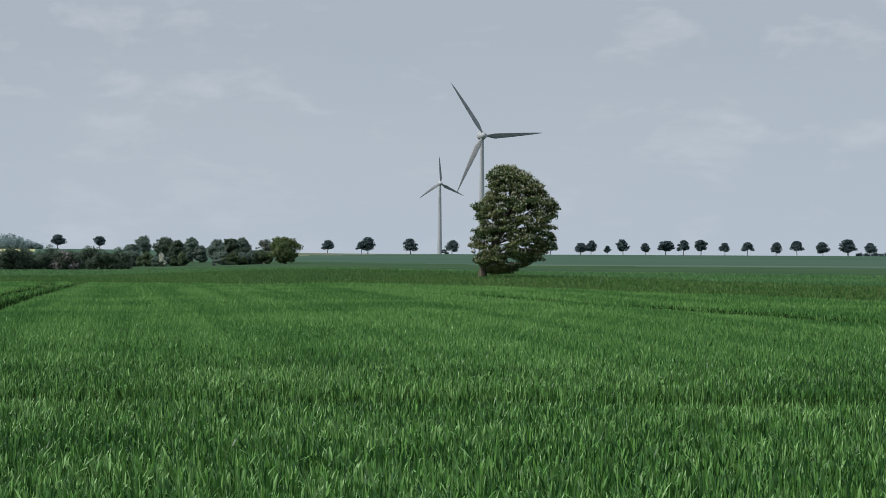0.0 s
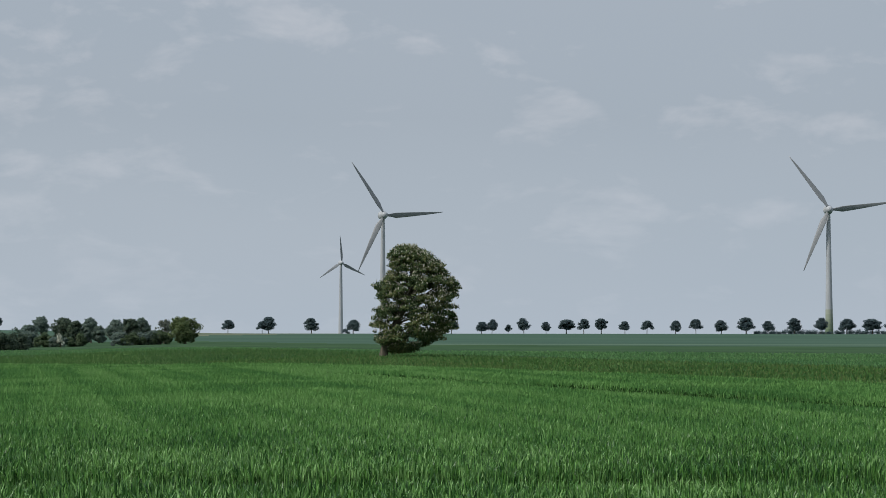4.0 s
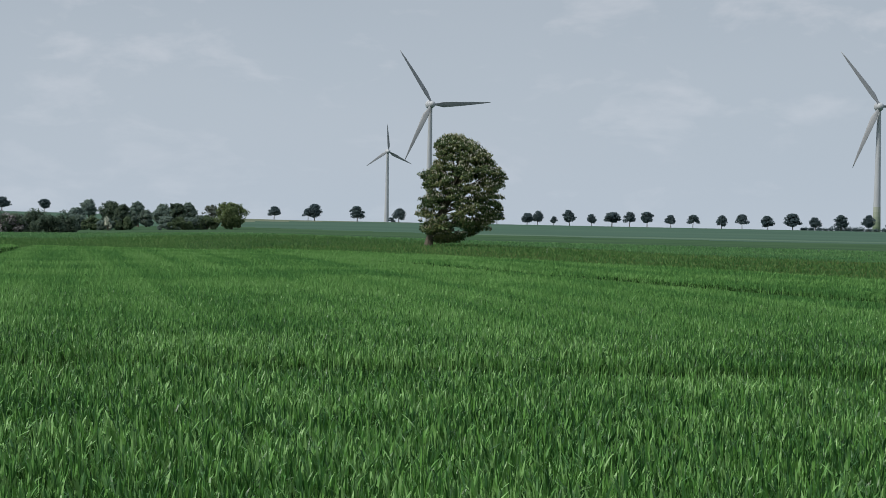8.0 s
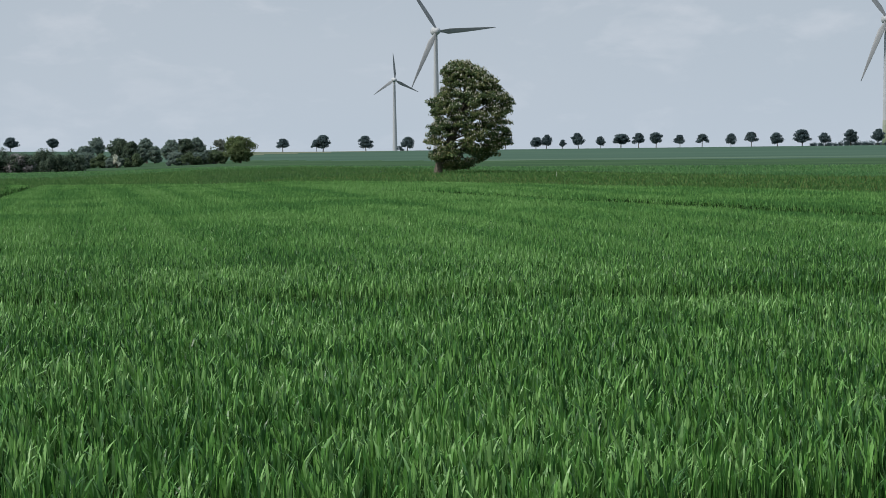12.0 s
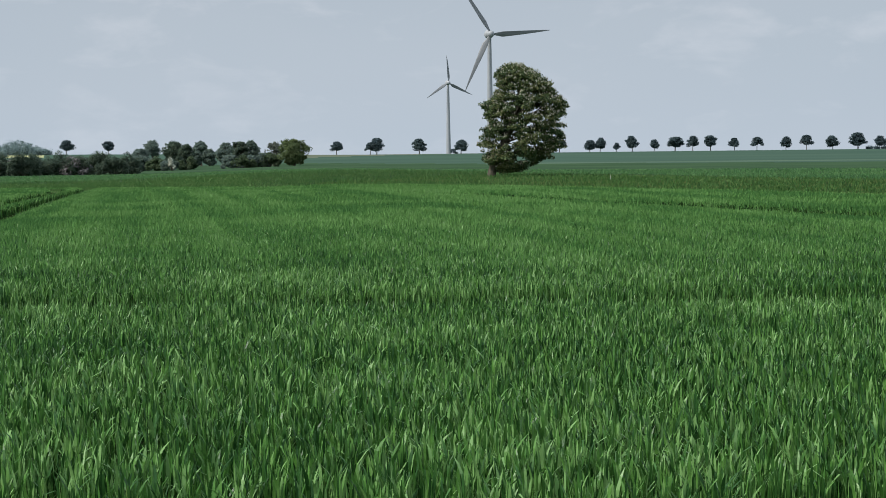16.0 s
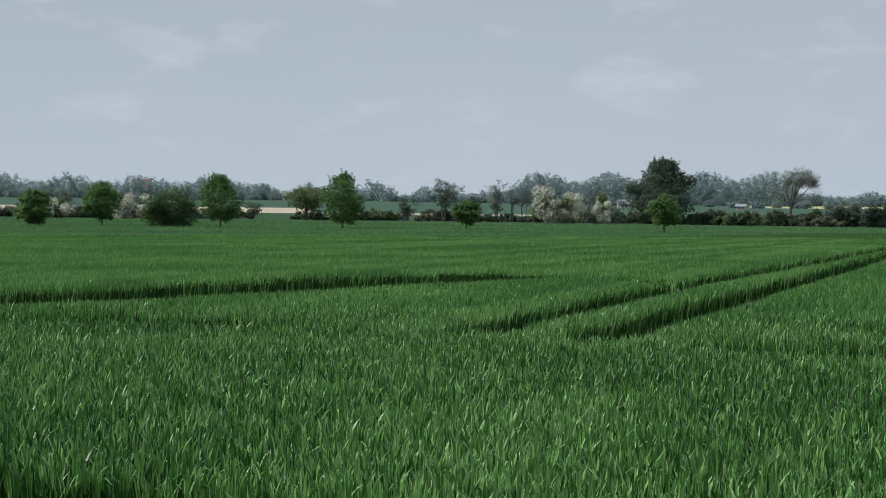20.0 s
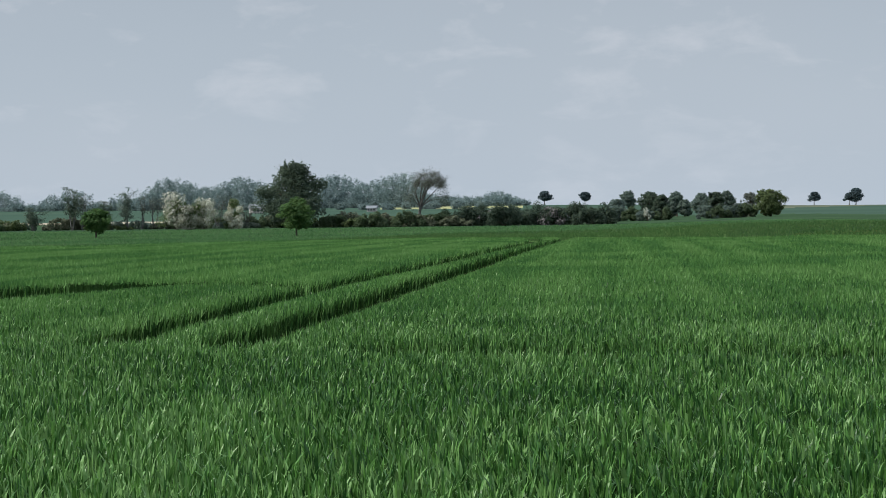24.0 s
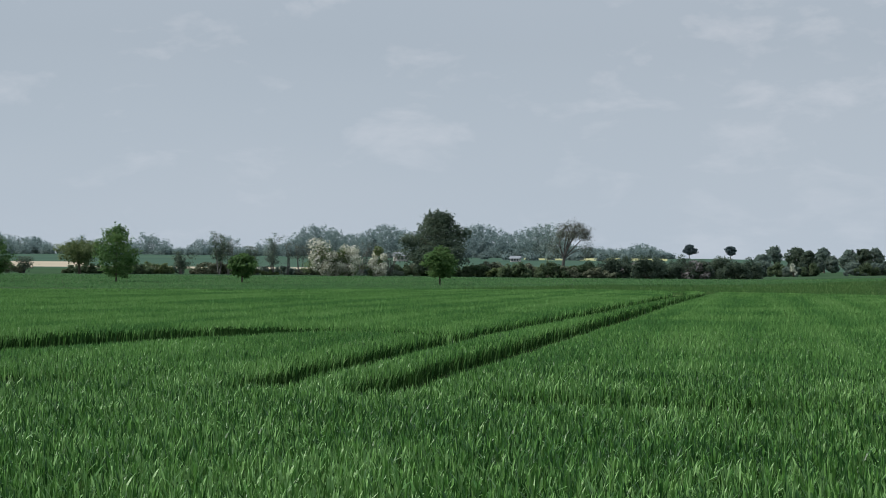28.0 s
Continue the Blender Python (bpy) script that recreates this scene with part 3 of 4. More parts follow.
def track_sides(rng, share, h0, h1, mat):
    """Whole stems and leaves that show along both sides of the wheel tracks."""
    px, py, nx, ny = [], [], [], []
    for line, half, soft in TRACKS:
        for (ax, ay), (bx, by) in zip(line[:-1], line[1:]):
            ln = math.hypot(bx - ax, by - ay)
            n = int(share * ln * 2 * min(150, 2900 / math.hypot(ax + bx, ay + by) * 2))
            f, side = rng.uniform(0, 1, n), np.where(rng.uniform(0, 1, n) < 0.5, -1.0, 1.0)
            ox, oy = -(by - ay) / ln * side, (bx - ax) / ln * side
            x, y = ax + (bx - ax) * f, ay + (by - ay) * f
            d = half * (1 + 0.14 * field_noise(x + ox * half, y + oy * half, 0.35, 9)) + np.abs(rng.normal(0, 0.16, n))
            px.append(x + ox * d), py.append(y + oy * d), nx.append(-ox), ny.append(-oy)
    # the field's own edge
    x = rng.uniform(-12, 8, 4200)
    px.append(x), py.append(edge_y(x) + 0.05 + np.abs(rng.normal(0, 0.16, 4200))), nx.append(x * 0), ny.append(x * 0 - 1)
    x, y, nx, ny = (np.concatenate(q) for q in (px, py, nx, ny))
    ok = np.ones(len(x), bool)
    for line, half, soft in TRACKS:
        ok &= rut_distance(x, y, line) > half * 0.8
    x, y, nx, ny = x[ok], y[ok], nx[ok], ny[ok]
    n = len(x)
    h = rng.uniform(h0, h1, n) * (1 + 0.07 * field_noise(x, y, 0.07, 2) + 0.05 * field_noise(x, y, 0.35, 3))
    w = rng.uniform(0.006, 0.011, n) * np.clip(np.hypot(x, y) / 24, 1, 2)
    th = rng.uniform(0, 2 * math.pi, n)
    sx, sy = np.cos(th) * w, np.sin(th) * w
    b = np.abs(rng.normal(0, 0.05, n))
    z = ground_z(x, y)

    def cut(f, k):
        return np.stack([x + nx * b * f * f + sx * k, y + ny * b * f * f + sy * k, z + h * f], -1)

    return strip_mesh("track_side_leaves", [cut(0.0, 0.5), cut(0.5, 1.0)], [cut(0.0, -0.5), cut(0.5, -1.0)], cut(1.0, 0), mat)


wheat = tagged(new("wheat_crop"), "dense young green wheat in drill rows with wheel tracks", "crop", kind="stuff")
rngw = np.random.default_rng(11)
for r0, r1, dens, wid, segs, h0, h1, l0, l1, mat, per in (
        (7.6, 15, 960, 0.0165, 3, 0.36, 0.46, 0.1, 0.18, M_WHEAT, 4), (7.6, 15, 380, 0.014, 2, 0.14, 0.33, 0.14, 0.32, M_WHEAT_SHADED, 1),
        (15, 26, 720, 0.0155, 2, 0.36, 0.44, 0.09, 0.16, M_WHEAT, 3), (15, 26, 200, 0.02, 1, 0.14, 0.33, 0.14, 0.32, M_WHEAT_SHADED, 1),
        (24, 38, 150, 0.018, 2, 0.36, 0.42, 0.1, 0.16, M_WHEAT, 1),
        (26, 36, 320, 0.022, 1, 0.37, 0.42, 0.1, 0.15, M_WHEAT_FAR, 1), (36, 50, 270, 0.026, 1, 0.375, 0.42, 0.08, 0.13, M_WHEAT_FAR, 1), (26, 50, 140, 0.022, 1, 0.2, 0.33, 0.2, 0.33, M_WHEAT_SHADED, 1),
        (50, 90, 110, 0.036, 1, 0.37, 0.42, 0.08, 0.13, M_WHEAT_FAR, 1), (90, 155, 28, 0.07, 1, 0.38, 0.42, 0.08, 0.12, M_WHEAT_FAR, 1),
        (50, 95, 22, 0.06, 1, 0.22, 0.32, 0.22, 0.32, M_WHEAT_SHADED, 1)):
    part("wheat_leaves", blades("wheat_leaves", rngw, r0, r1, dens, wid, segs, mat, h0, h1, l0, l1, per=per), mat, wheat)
part("track_side_leaves", track_sides(np.random.default_rng(12), 0.45, 0.26, 0.4, M_WHEAT), M_WHEAT, wheat)
# stems in the darkened colour stand in for shade on the track walls
part("track_side_stems", track_sides(np.random.default_rng(13), 0.75, 0.14, 0.34, M_WHEAT_SHADED), M_WHEAT_SHADED, wheat, "bare stems along the wheel tracks, with shade in their colour")

for az0, az1 in ((-75, -42), (18, 60)):
    part("wheat_leaves", blades("wheat_leaves", rngw, 8, 58, 30, 0.06, 1, M_WHEAT_FAR, 0.34, 0.42, 0.2, 0.3, az0, az1), M_WHEAT_FAR, wheat)
def crop_end(az):
    """Distance at which the low crop behind the wheat and the meadow ends."""
    return np.interp(az, [-42, -10, -6, -2, 3, 16], [288, 288, 272, 225, 195, 175])


def meadow_end(az):
    """Distance at which the rough meadow behind the wheat ends."""
    return np.interp(az, [-42, -25, -15, -11, -6, 0, 5, 10, 16], [152, 148, 138, 127, 114, 162, 158, 128, 106])


def rough_end(az):
    """Distance at which the rough grass behind the wheat gives way to barley."""
    return np.interp(az, [-26, -20, -14, -6, -2, 3, 8, 17], [122, 150, 215, 232, 205, 160, 132, 100])


crop = tagged(new("young_barley_crop"), "low even green crop between the wheat and the hedge", "crop", kind="stuff")
for r0, r1, dens, wid in ((104, 170, 10, 0.08), (170, 286, 4, 0.13)):
    for az0, az1 in ((-42, -18), (-3, 17)):
        part("barley_leaves", blades("barley_leaves", rngw, r0, r1, dens, wid, 1, M_LOWCROP, 0.12, 0.2, 0.1, 0.16, az0, az1, crop_end, lambda az: np.maximum(meadow_end(az), rough_end(az) - 8)), M_LOWCROP, crop)
part("barley_leaves", blades("barley_leaves", rngw, 150, 288, 4, 0.13, 1, M_LOWCROP, 0.12, 0.2, 0.1, 0.16, -18, -3, crop_end, lambda az: rough_end(az) - 14), M_LOWCROP, crop)
rough = tagged(new("rough_grass"), "dull olive rough grass beyond the wheat", "grass", kind="stuff")
part("grass_leaves", blades("grass_leaves", rngw, 60, 232, 9, 0.09, 1, M_ROUGH, 0.1, 0.3, 0.1, 0.2, -26, 17, rough_end, lambda az: far_edge(az) - 16 * ss(-az, 3.0, 7.0)), M_ROUGH, rough)


def verge(rng, n, near=False):
    x = rng.uniform(-11, 6, n)
    y = edge_y(x) - 0.4 + rng.normal(0, 0.2, n)
    if near:
        x, y = rng.uniform(-12, 8, n), rng.uniform(-6, 7.9, n)
    h = (0.35 if near else 1.0) * rng.uniform(0.06, 0.3, n) * np.clip(0.75 + 1.1 * field_noise(x, y, 0.12, 8), 0.15, 1.7)
    th = rng.uniform(0, 2 * math.pi, n)
    b = h * np.abs(rng.normal(0, 0.35, n))
    w = rng.uniform(0.002, 0.005, n)
    c, s = np.cos(th), np.sin(th)
    def edge(f, k):
        return np.stack([x - s * w * k + c * b * f * f, y + c * w * k + s * b * f * f, h * f], -1)
    return strip_mesh("grass_blades", [edge(0.0, 1), edge(0.45, 0.9), edge(0.75, 0.6)], [edge(0.0, -1), edge(0.45, -0.9), edge(0.75, -0.6)], edge(1.0, 0), M_VERGE)


verge_ob = tagged(new("verge_grass", verge(np.random.default_rng(4), 15000)), "yellow-green wild grass along the field edge", "grass", kind="stuff")
tagged(new("verge_turf", verge(np.random.default_rng(6), 16000, True)), "short yellow-green turf beside the field", "grass", kind="stuff")

def tufts(rng, n):
    """Tall seeding grasses in patches along the field path."""
    az = rng.uniform(-4, 17, n)
    lo, hi = np.interp(az, [-5, 0, 5, 10, 16], [112, 97, 81, 70, 60]), np.interp(az, [-5, 0, 5, 10, 16], [116, 158, 150, 122, 102])
    r = lo + (hi - lo) * rng.uniform(0, 1, n)
    x, y = r * np.sin(az * DEG), r * np.cos(az * DEG)
    keep = 0.6 * field_noise(x, y, 4.0, 31) + 0.4 * field_noise(x, y, 1.0, 32) > rng.uniform(-0.8, 0.4, n)
    x, y = x[keep], y[keep]
    n = len(x)
    h = rng.uniform(0.06, 0.2, n) * np.clip(1 + 0.8 * field_noise(x, y, 2.5, 33), 0.3, 1.8)
    th, w = rng.uniform(0, 6.283, n), rng.uniform(0.05, 0.14, n)
    z = ground_z(x, y)
    c, q = np.cos(th) * w, np.sin(th) * w
    return strip_mesh("meadow_grass", [np.stack([x + c, y + q, z], -1)], [np.stack([x - c, y - q, z], -1)], np.stack([x + rng.normal(0, 0.08, n), y + rng.normal(0, 0.08, n), z + h], -1), M_TUFT)


tagged(new("meadow_grass", tufts(np.random.default_rng(17), 45000)), "tall olive and brownish seeding grass on the field path", "grass", kind="stuff")

# ---- wind turbines ----
def turbine(az, d, hub, blade, spin, label, yaw=0.0, bands=True, girth=1.0):
    thing = tagged(new("wind_turbine"), label, "wind turbine", "wind turbines on the horizon")
    n = 24
    zs = [0, 2.4, 4.8, 7.2, 9.6, 12.0, hub * 0.55, hub - 1.4]
    rad = lambda z: girth * (2.15 - 1.15 * (max(z, 0.0) / hub) ** 0.85)
    def ring_tube(z0, z1, steps, extra=0.0):
        bm = bmesh.new()
        prev = None
        for i in range(steps + 1):
            z = z0 + (z1 - z0) * i / steps
            cur = [bm.verts.new(((rad(z) + extra) * math.cos(2 * math.pi * k / n), (rad(z) + extra) * math.sin(2 * math.pi * k / n), z)) for k in range(n)]
            if prev:
                for k in range(n):
                    bm.faces.new((prev[k], prev[(k + 1) % n], cur[(k + 1) % n], cur[k])).smooth = True
            prev = cur
        return bm
    part("tower", ring_tube(-6, hub - 1.2, 12), M_TURBINE, thing)
    if bands:
        for i in range(5):
            part("tower_band", ring_tube(-1 if i == 0 else 2.6 * i, 2.6 * (i + 1), 1, 0.02), M_GREENS[i], thing, "green painted band round the tower base")
    bm = bmesh.new()
    bmesh.ops.create_uvsphere(bm, u_segments=24, v_segments=16, radius=1.0)
    for v in bm.verts:
        f = v.co.y
        k = 1.0 if f < 0 else 1.0 - 0.35 * f
        v.co = Vector((v.co.x * 2.5 * k, f * 4.6 + 1.4, v.co.z * 2.6 * k))
    for f in bm.faces:
        f.smooth = True
    nac = part("nacelle", bm, M_TURBINE, thing)
    nac.matrix_basis = pose(0, 0, hub)
    bm = bmesh.new()
    bmesh.ops.create_uvsphere(bm, u_segments=20, v_segments=12, radius=1.0)
    for v in bm.verts:
        v.co = Vector((v.co.x * 1.9, v.co.y * 2.0 - 2.6, v.co.z * 1.9))
    for f in bm.faces:
        f.smooth = True
    hb = part("hub", bm, M_TURBINE, thing)
    hb.matrix_basis = pose(0, 0, hub)
    for i in range(3):
        bm = bmesh.new()
        prev = None
        m = 14
        for s in range(13):
            f = s / 12
            q = 1.4 + (blade - 1.4) * f
            chord = 1.2 + 2.15 * ss(np.array(f), 0.0, 0.17) if f < 0.17 else 3.05 * (1 - (f - 0.17) / 0.83) ** 0.85 + 0.3
            chord = float(chord)
            thick = max(0.12, 1.1 * (1 - f) ** 1.5)
            tw = radians(28 * (1 - f) ** 1.6 + 8)
            cur = []
            for k in range(m):
                a = 2 * math.pi * k / m
                cx = chord * (0.5 * math.cos(a) + 0.18)
                cy = 0.5 * thick * math.sin(a) * (1.15 + 0.5 * math.cos(a)) * 0.6
                cur.append(bm.verts.new((cx * math.cos(tw) - cy * math.sin(tw), cx * math.sin(tw) + cy * math.cos(tw), q)))
            if prev:
                for k in range(m):
                    bm.faces.new((prev[k], prev[(k + 1) % m], cur[(k + 1) % m], cur[k])).smooth = True
            prev = cur
        bm.faces.new(prev)
        bl = part("blade", bm, M_TURBINE_DARK, hb)
        bl.matrix_basis = pose(0, -2.6, 0, 0, -(spin - 90) + 120 * i, 0)
    return put(thing, az, d, yaw)


turbine(1.15, 1070, 66.0, 35.0, 124, "pale grey wind turbine with three blades behind the chestnut", 20, False, 1.0)
turbine(14.32, 1030, 65.5, 35.0, 127, "pale grey wind turbine with green banded tower base", 12)
turbine(-0.10, 1960, 81.0, 28.0, 94, "small distant pale wind turbine beyond the ridge", 18, False, 1.25)

# ---- chestnut ----
def chestnut():
    rng = np.random.default_rng(21)
    thing = tagged(new("chestnut_tree"), "broad horse chestnut in blossom with a short leaning trunk", "tree")
    zz = [0.3, 0.9, 1.55, 2.2, 3.1, 4.0, 4.4, 5.0, 5.9, 6.5, 6.9, 7.9, 8.3, 8.75]
    lo = [0.9, -0.1, -0.75, -1.0, -1.15, -0.5, -0.35, -0.8, -0.7, 0.2, 0.25, 0.2, 0.6, 1.1]
    hi = [1.7, 3.0, 4.8, 5.4, 6.15, 5.9, 5.9, 6.1, 6.0, 5.4, 5.05, 4.2, 3.4, 2.4]
    cs, rs = [], []
    while len(cs) < 820:
        z = rng.uniform(0.5, 8.7)
        a, b = np.interp(z, zz, lo), np.interp(z, zz, hi)
        mid, half = (a + b) / 2, (b - a) / 2
        lr = rng.uniform(0.16, 0.46)
        t = rng.uniform(0, 2 * math.pi)
        q = rng.uniform(0.15, 1.0) ** 0.35 * rng.uniform(0.94, 1.05)
        x, y = mid + q * max(0.1, half - lr * 0.5) * math.cos(t), q * max(0.1, half - lr) * 0.85 * math.sin(t)
        # open places between the boughs, most of them low in the crown's thin side
        gap = 0.5 * noise.noise(Vector((x * 0.75, y * 0.75, z * 0.9))) + noise.noise(Vector((x * 1.5, y * 1.5, z * 1.9 + 7)))
        if gap < -0.30 - 0.15 * (x > 2.2):
            continue
        cs.append((x, y, min(z, 8.8 - lr * 0.4)))
        rs.append(lr)
    # flat sprays of leaves, hanging at their rims
    pts, pick, out = clump_points(rng, cs, rs, 54000, 0.55, True)
    c, r = np.asarray(cs), np.asarray(rs)
    rim = np.linalg.norm(pts[:, :2] - c[pick][:, :2], axis=1) / r[pick]
    pts[:, 2] = c[pick][:, 2] + (pts[:, 2] - c[pick][:, 2]) * 0.72 - 0.28 * r[pick] * rim ** 2
    pts[:, :2] += (pts[:, :2] - c[pick][:, :2]) * 0.25
    out = out[pts[:, 2] > 0.12]
    pts = pts[pts[:, 2] > 0.12]
    part("crown", leaf_mesh("crown", pts, 0.21, M_CHESTNUT, rng, 0.75, 0.5, out, 0.9), M_CHESTNUT, thing)
    lines = [[((0, 0, -0.2), 0.46), ((0.02, 0, 0.25), 0.36), ((0.15, 0, 0.9), 0.31), ((0.5, 0, 1.7), 0.33), ((1.3, 0, 3.4), 0.24), ((2.2, 0, 5.6), 0.14), ((2.3, 0, 7.6), 0.05)]]
    for i in range(0, 820, 14):
        z0 = max(1.0, cs[i][2] * 0.62)
        lines.append(limb((0.45 * z0 - 0.1, 0, z0), cs[i], 0.075, rng, 0.08))
    part("trunk", tubes("trunk", lines, M_BARK, 8), M_BARK, thing)
    # upright blossom candles on the outside of the crown
    n = 3600
    pick = rng.integers(0, len(c), n)
    d = rng.normal(size=(n, 3))
    d[:, 2] = np.abs(d[:, 2]) * 0.8
    d /= np.linalg.norm(d, axis=1)[:, None]
    p = c[pick] + d * (r[pick] * 0.95)[:, None] * np.array([1, 1, 0.7])
    vs, fs = [], []
    for q in p:
        hgt, w = rng.uniform(0.1, 0.18), rng.uniform(0.036, 0.06)
        o = len(vs)
        vs += [(q[0] + w * math.cos(k * 2.094), q[1] + w * math.sin(k * 2.094), q[2]) for k in range(3)] + [(q[0] + rng.normal(0, 0.02), q[1], q[2] + hgt)]
        fs += [(o, o + 1, o + 3), (o + 1, o + 2, o + 3), (o + 2, o, o + 3)]
    part("blossom", poly_mesh("blossom", vs, fs, M_CANDLE), M_CANDLE, thing, "cream upright blossom candles")
    return put(thing, 1.17, 150.0)


chestnut()

# ---- avenue on the ridge ----
AV_LABEL = "small round-crowned roadside tree on the ridge"
AV_SIZES = [6.2, 6.6, 5.6, 7.0, 5.8, 6.4, 6.0]
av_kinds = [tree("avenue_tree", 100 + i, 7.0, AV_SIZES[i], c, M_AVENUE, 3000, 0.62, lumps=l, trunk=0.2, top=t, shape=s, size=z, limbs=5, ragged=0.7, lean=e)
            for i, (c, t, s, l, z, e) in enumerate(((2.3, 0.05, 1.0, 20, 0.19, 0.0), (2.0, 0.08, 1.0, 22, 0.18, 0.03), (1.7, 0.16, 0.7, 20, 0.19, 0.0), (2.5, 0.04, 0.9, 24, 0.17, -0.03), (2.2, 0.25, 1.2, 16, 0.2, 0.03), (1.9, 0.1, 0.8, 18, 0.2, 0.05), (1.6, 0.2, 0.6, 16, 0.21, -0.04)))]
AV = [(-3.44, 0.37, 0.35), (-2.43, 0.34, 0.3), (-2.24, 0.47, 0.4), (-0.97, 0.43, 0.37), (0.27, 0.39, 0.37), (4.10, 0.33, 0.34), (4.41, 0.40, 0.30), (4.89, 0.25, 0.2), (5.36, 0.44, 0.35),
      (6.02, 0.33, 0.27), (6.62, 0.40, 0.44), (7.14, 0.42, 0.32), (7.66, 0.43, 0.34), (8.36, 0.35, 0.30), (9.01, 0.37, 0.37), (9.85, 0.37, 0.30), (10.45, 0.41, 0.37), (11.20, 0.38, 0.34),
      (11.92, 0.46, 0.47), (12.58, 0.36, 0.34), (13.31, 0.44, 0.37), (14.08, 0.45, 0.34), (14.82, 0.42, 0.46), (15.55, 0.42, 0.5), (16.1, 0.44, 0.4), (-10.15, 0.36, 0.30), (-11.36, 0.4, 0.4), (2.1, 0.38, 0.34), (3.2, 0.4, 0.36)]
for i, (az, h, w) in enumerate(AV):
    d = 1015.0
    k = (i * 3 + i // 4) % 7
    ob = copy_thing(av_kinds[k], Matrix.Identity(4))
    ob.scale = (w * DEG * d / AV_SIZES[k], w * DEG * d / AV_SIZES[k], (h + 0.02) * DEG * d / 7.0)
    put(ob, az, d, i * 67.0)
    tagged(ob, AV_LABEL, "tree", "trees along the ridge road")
for k in av_kinds:
    for o in (*k.children_recursive, k):
        bpy.data.objects.remove(o)

# ---- copse and hedges ----
def place(ob, az, d, label, category, group="", turn=0.0):
    put(ob, az, d, turn)
    return tagged(ob, label, category, group)


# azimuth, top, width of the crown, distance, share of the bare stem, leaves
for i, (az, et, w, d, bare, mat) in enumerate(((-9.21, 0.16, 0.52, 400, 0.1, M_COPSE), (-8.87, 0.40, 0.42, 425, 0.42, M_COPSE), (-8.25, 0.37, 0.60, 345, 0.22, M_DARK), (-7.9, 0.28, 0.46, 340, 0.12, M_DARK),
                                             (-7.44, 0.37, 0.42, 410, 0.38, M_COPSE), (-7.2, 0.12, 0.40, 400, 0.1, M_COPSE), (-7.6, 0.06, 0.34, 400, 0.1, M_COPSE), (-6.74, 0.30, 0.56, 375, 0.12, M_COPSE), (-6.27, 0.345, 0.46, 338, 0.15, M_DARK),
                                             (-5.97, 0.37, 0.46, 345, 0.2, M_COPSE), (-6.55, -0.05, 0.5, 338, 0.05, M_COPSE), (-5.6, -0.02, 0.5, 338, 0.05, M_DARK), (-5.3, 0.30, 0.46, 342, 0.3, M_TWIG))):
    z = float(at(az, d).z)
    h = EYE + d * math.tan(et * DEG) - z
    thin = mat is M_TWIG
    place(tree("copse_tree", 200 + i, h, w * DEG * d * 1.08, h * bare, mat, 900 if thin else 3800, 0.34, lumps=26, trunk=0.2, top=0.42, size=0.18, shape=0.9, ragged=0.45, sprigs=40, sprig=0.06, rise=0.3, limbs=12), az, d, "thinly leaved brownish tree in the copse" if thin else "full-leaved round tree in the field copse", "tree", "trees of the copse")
z = float(at(-4.67, 325).z)
place(tree("olive_tree", 215, EYE + 325 * math.tan(0.37 * DEG) - z, 0.92 * DEG * 325, 0.4, M_OLIVE, 5200, 0.34, lumps=44, trunk=0.22, top=0.34, size=0.15, ragged=0.8, sprigs=110, sprig=0.1, limbs=16), -4.70, 325, "olive-green broad tree at the end of the copse", "tree")
for i, (az, w, top, d) in enumerate(((-9.15, 0.42, -0.06, 334), (-8.75, 0.42, -0.1, 332), (-8.35, 0.36, -0.16, 330), (-7.85, 0.36, -0.12, 330), (-6.55, 0.42, -0.28, 324), (-6.2, 0.5, -0.1, 324), (-5.75, 0.5, -0.03, 326), (-5.4, 0.42, -0.02, 326))):
    h = EYE + d * math.tan(top * DEG) - float(at(az, d).z)
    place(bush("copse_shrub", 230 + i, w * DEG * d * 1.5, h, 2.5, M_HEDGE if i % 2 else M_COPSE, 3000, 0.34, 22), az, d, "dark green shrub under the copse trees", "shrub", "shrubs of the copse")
place(bush("blossoming_shrub", 240, 1.3, 2.3, 1.2, M_COPSE, 500, 0.2, 8, M_BLOSSOM, 0.5, "white blossom"), -8.3, 322, "pale blossoming shrub before the copse", "shrub")
for i in range(24):
    az = -17.6 + i * 0.36
    dark = az > -14.0
    d = 298 + 4 * math.sin(i * 1.7)
    top = (-0.02 if dark else -0.22) + 0.09 * math.sin(i * 2.3)
    if az > -9.4:
        continue
    h = EYE + d * math.tan(top * DEG) - float(at(az, d).z)
    lil = i % 5 == 3 and dark
    place(bush("hedge_shrub", 260 + i, 0.95 * DEG * d, h, 2.4, M_DARK if dark else (M_HEDGE, M_BROWN, M_OLIVE)[i % 3], 4600, 0.28, 50, M_LILAC if lil else None, 0.3, "pale lilac blossom"), az, d, "dark green field hedge shrub" + (" with pale lilac blossom" if lil else ""), "shrub", "shrubs of the field hedge")

# ---- big trees and blossom hedge ----
def spot(az, d, et):
    return EYE + d * math.tan(et * DEG) - float(at(az, d).z)


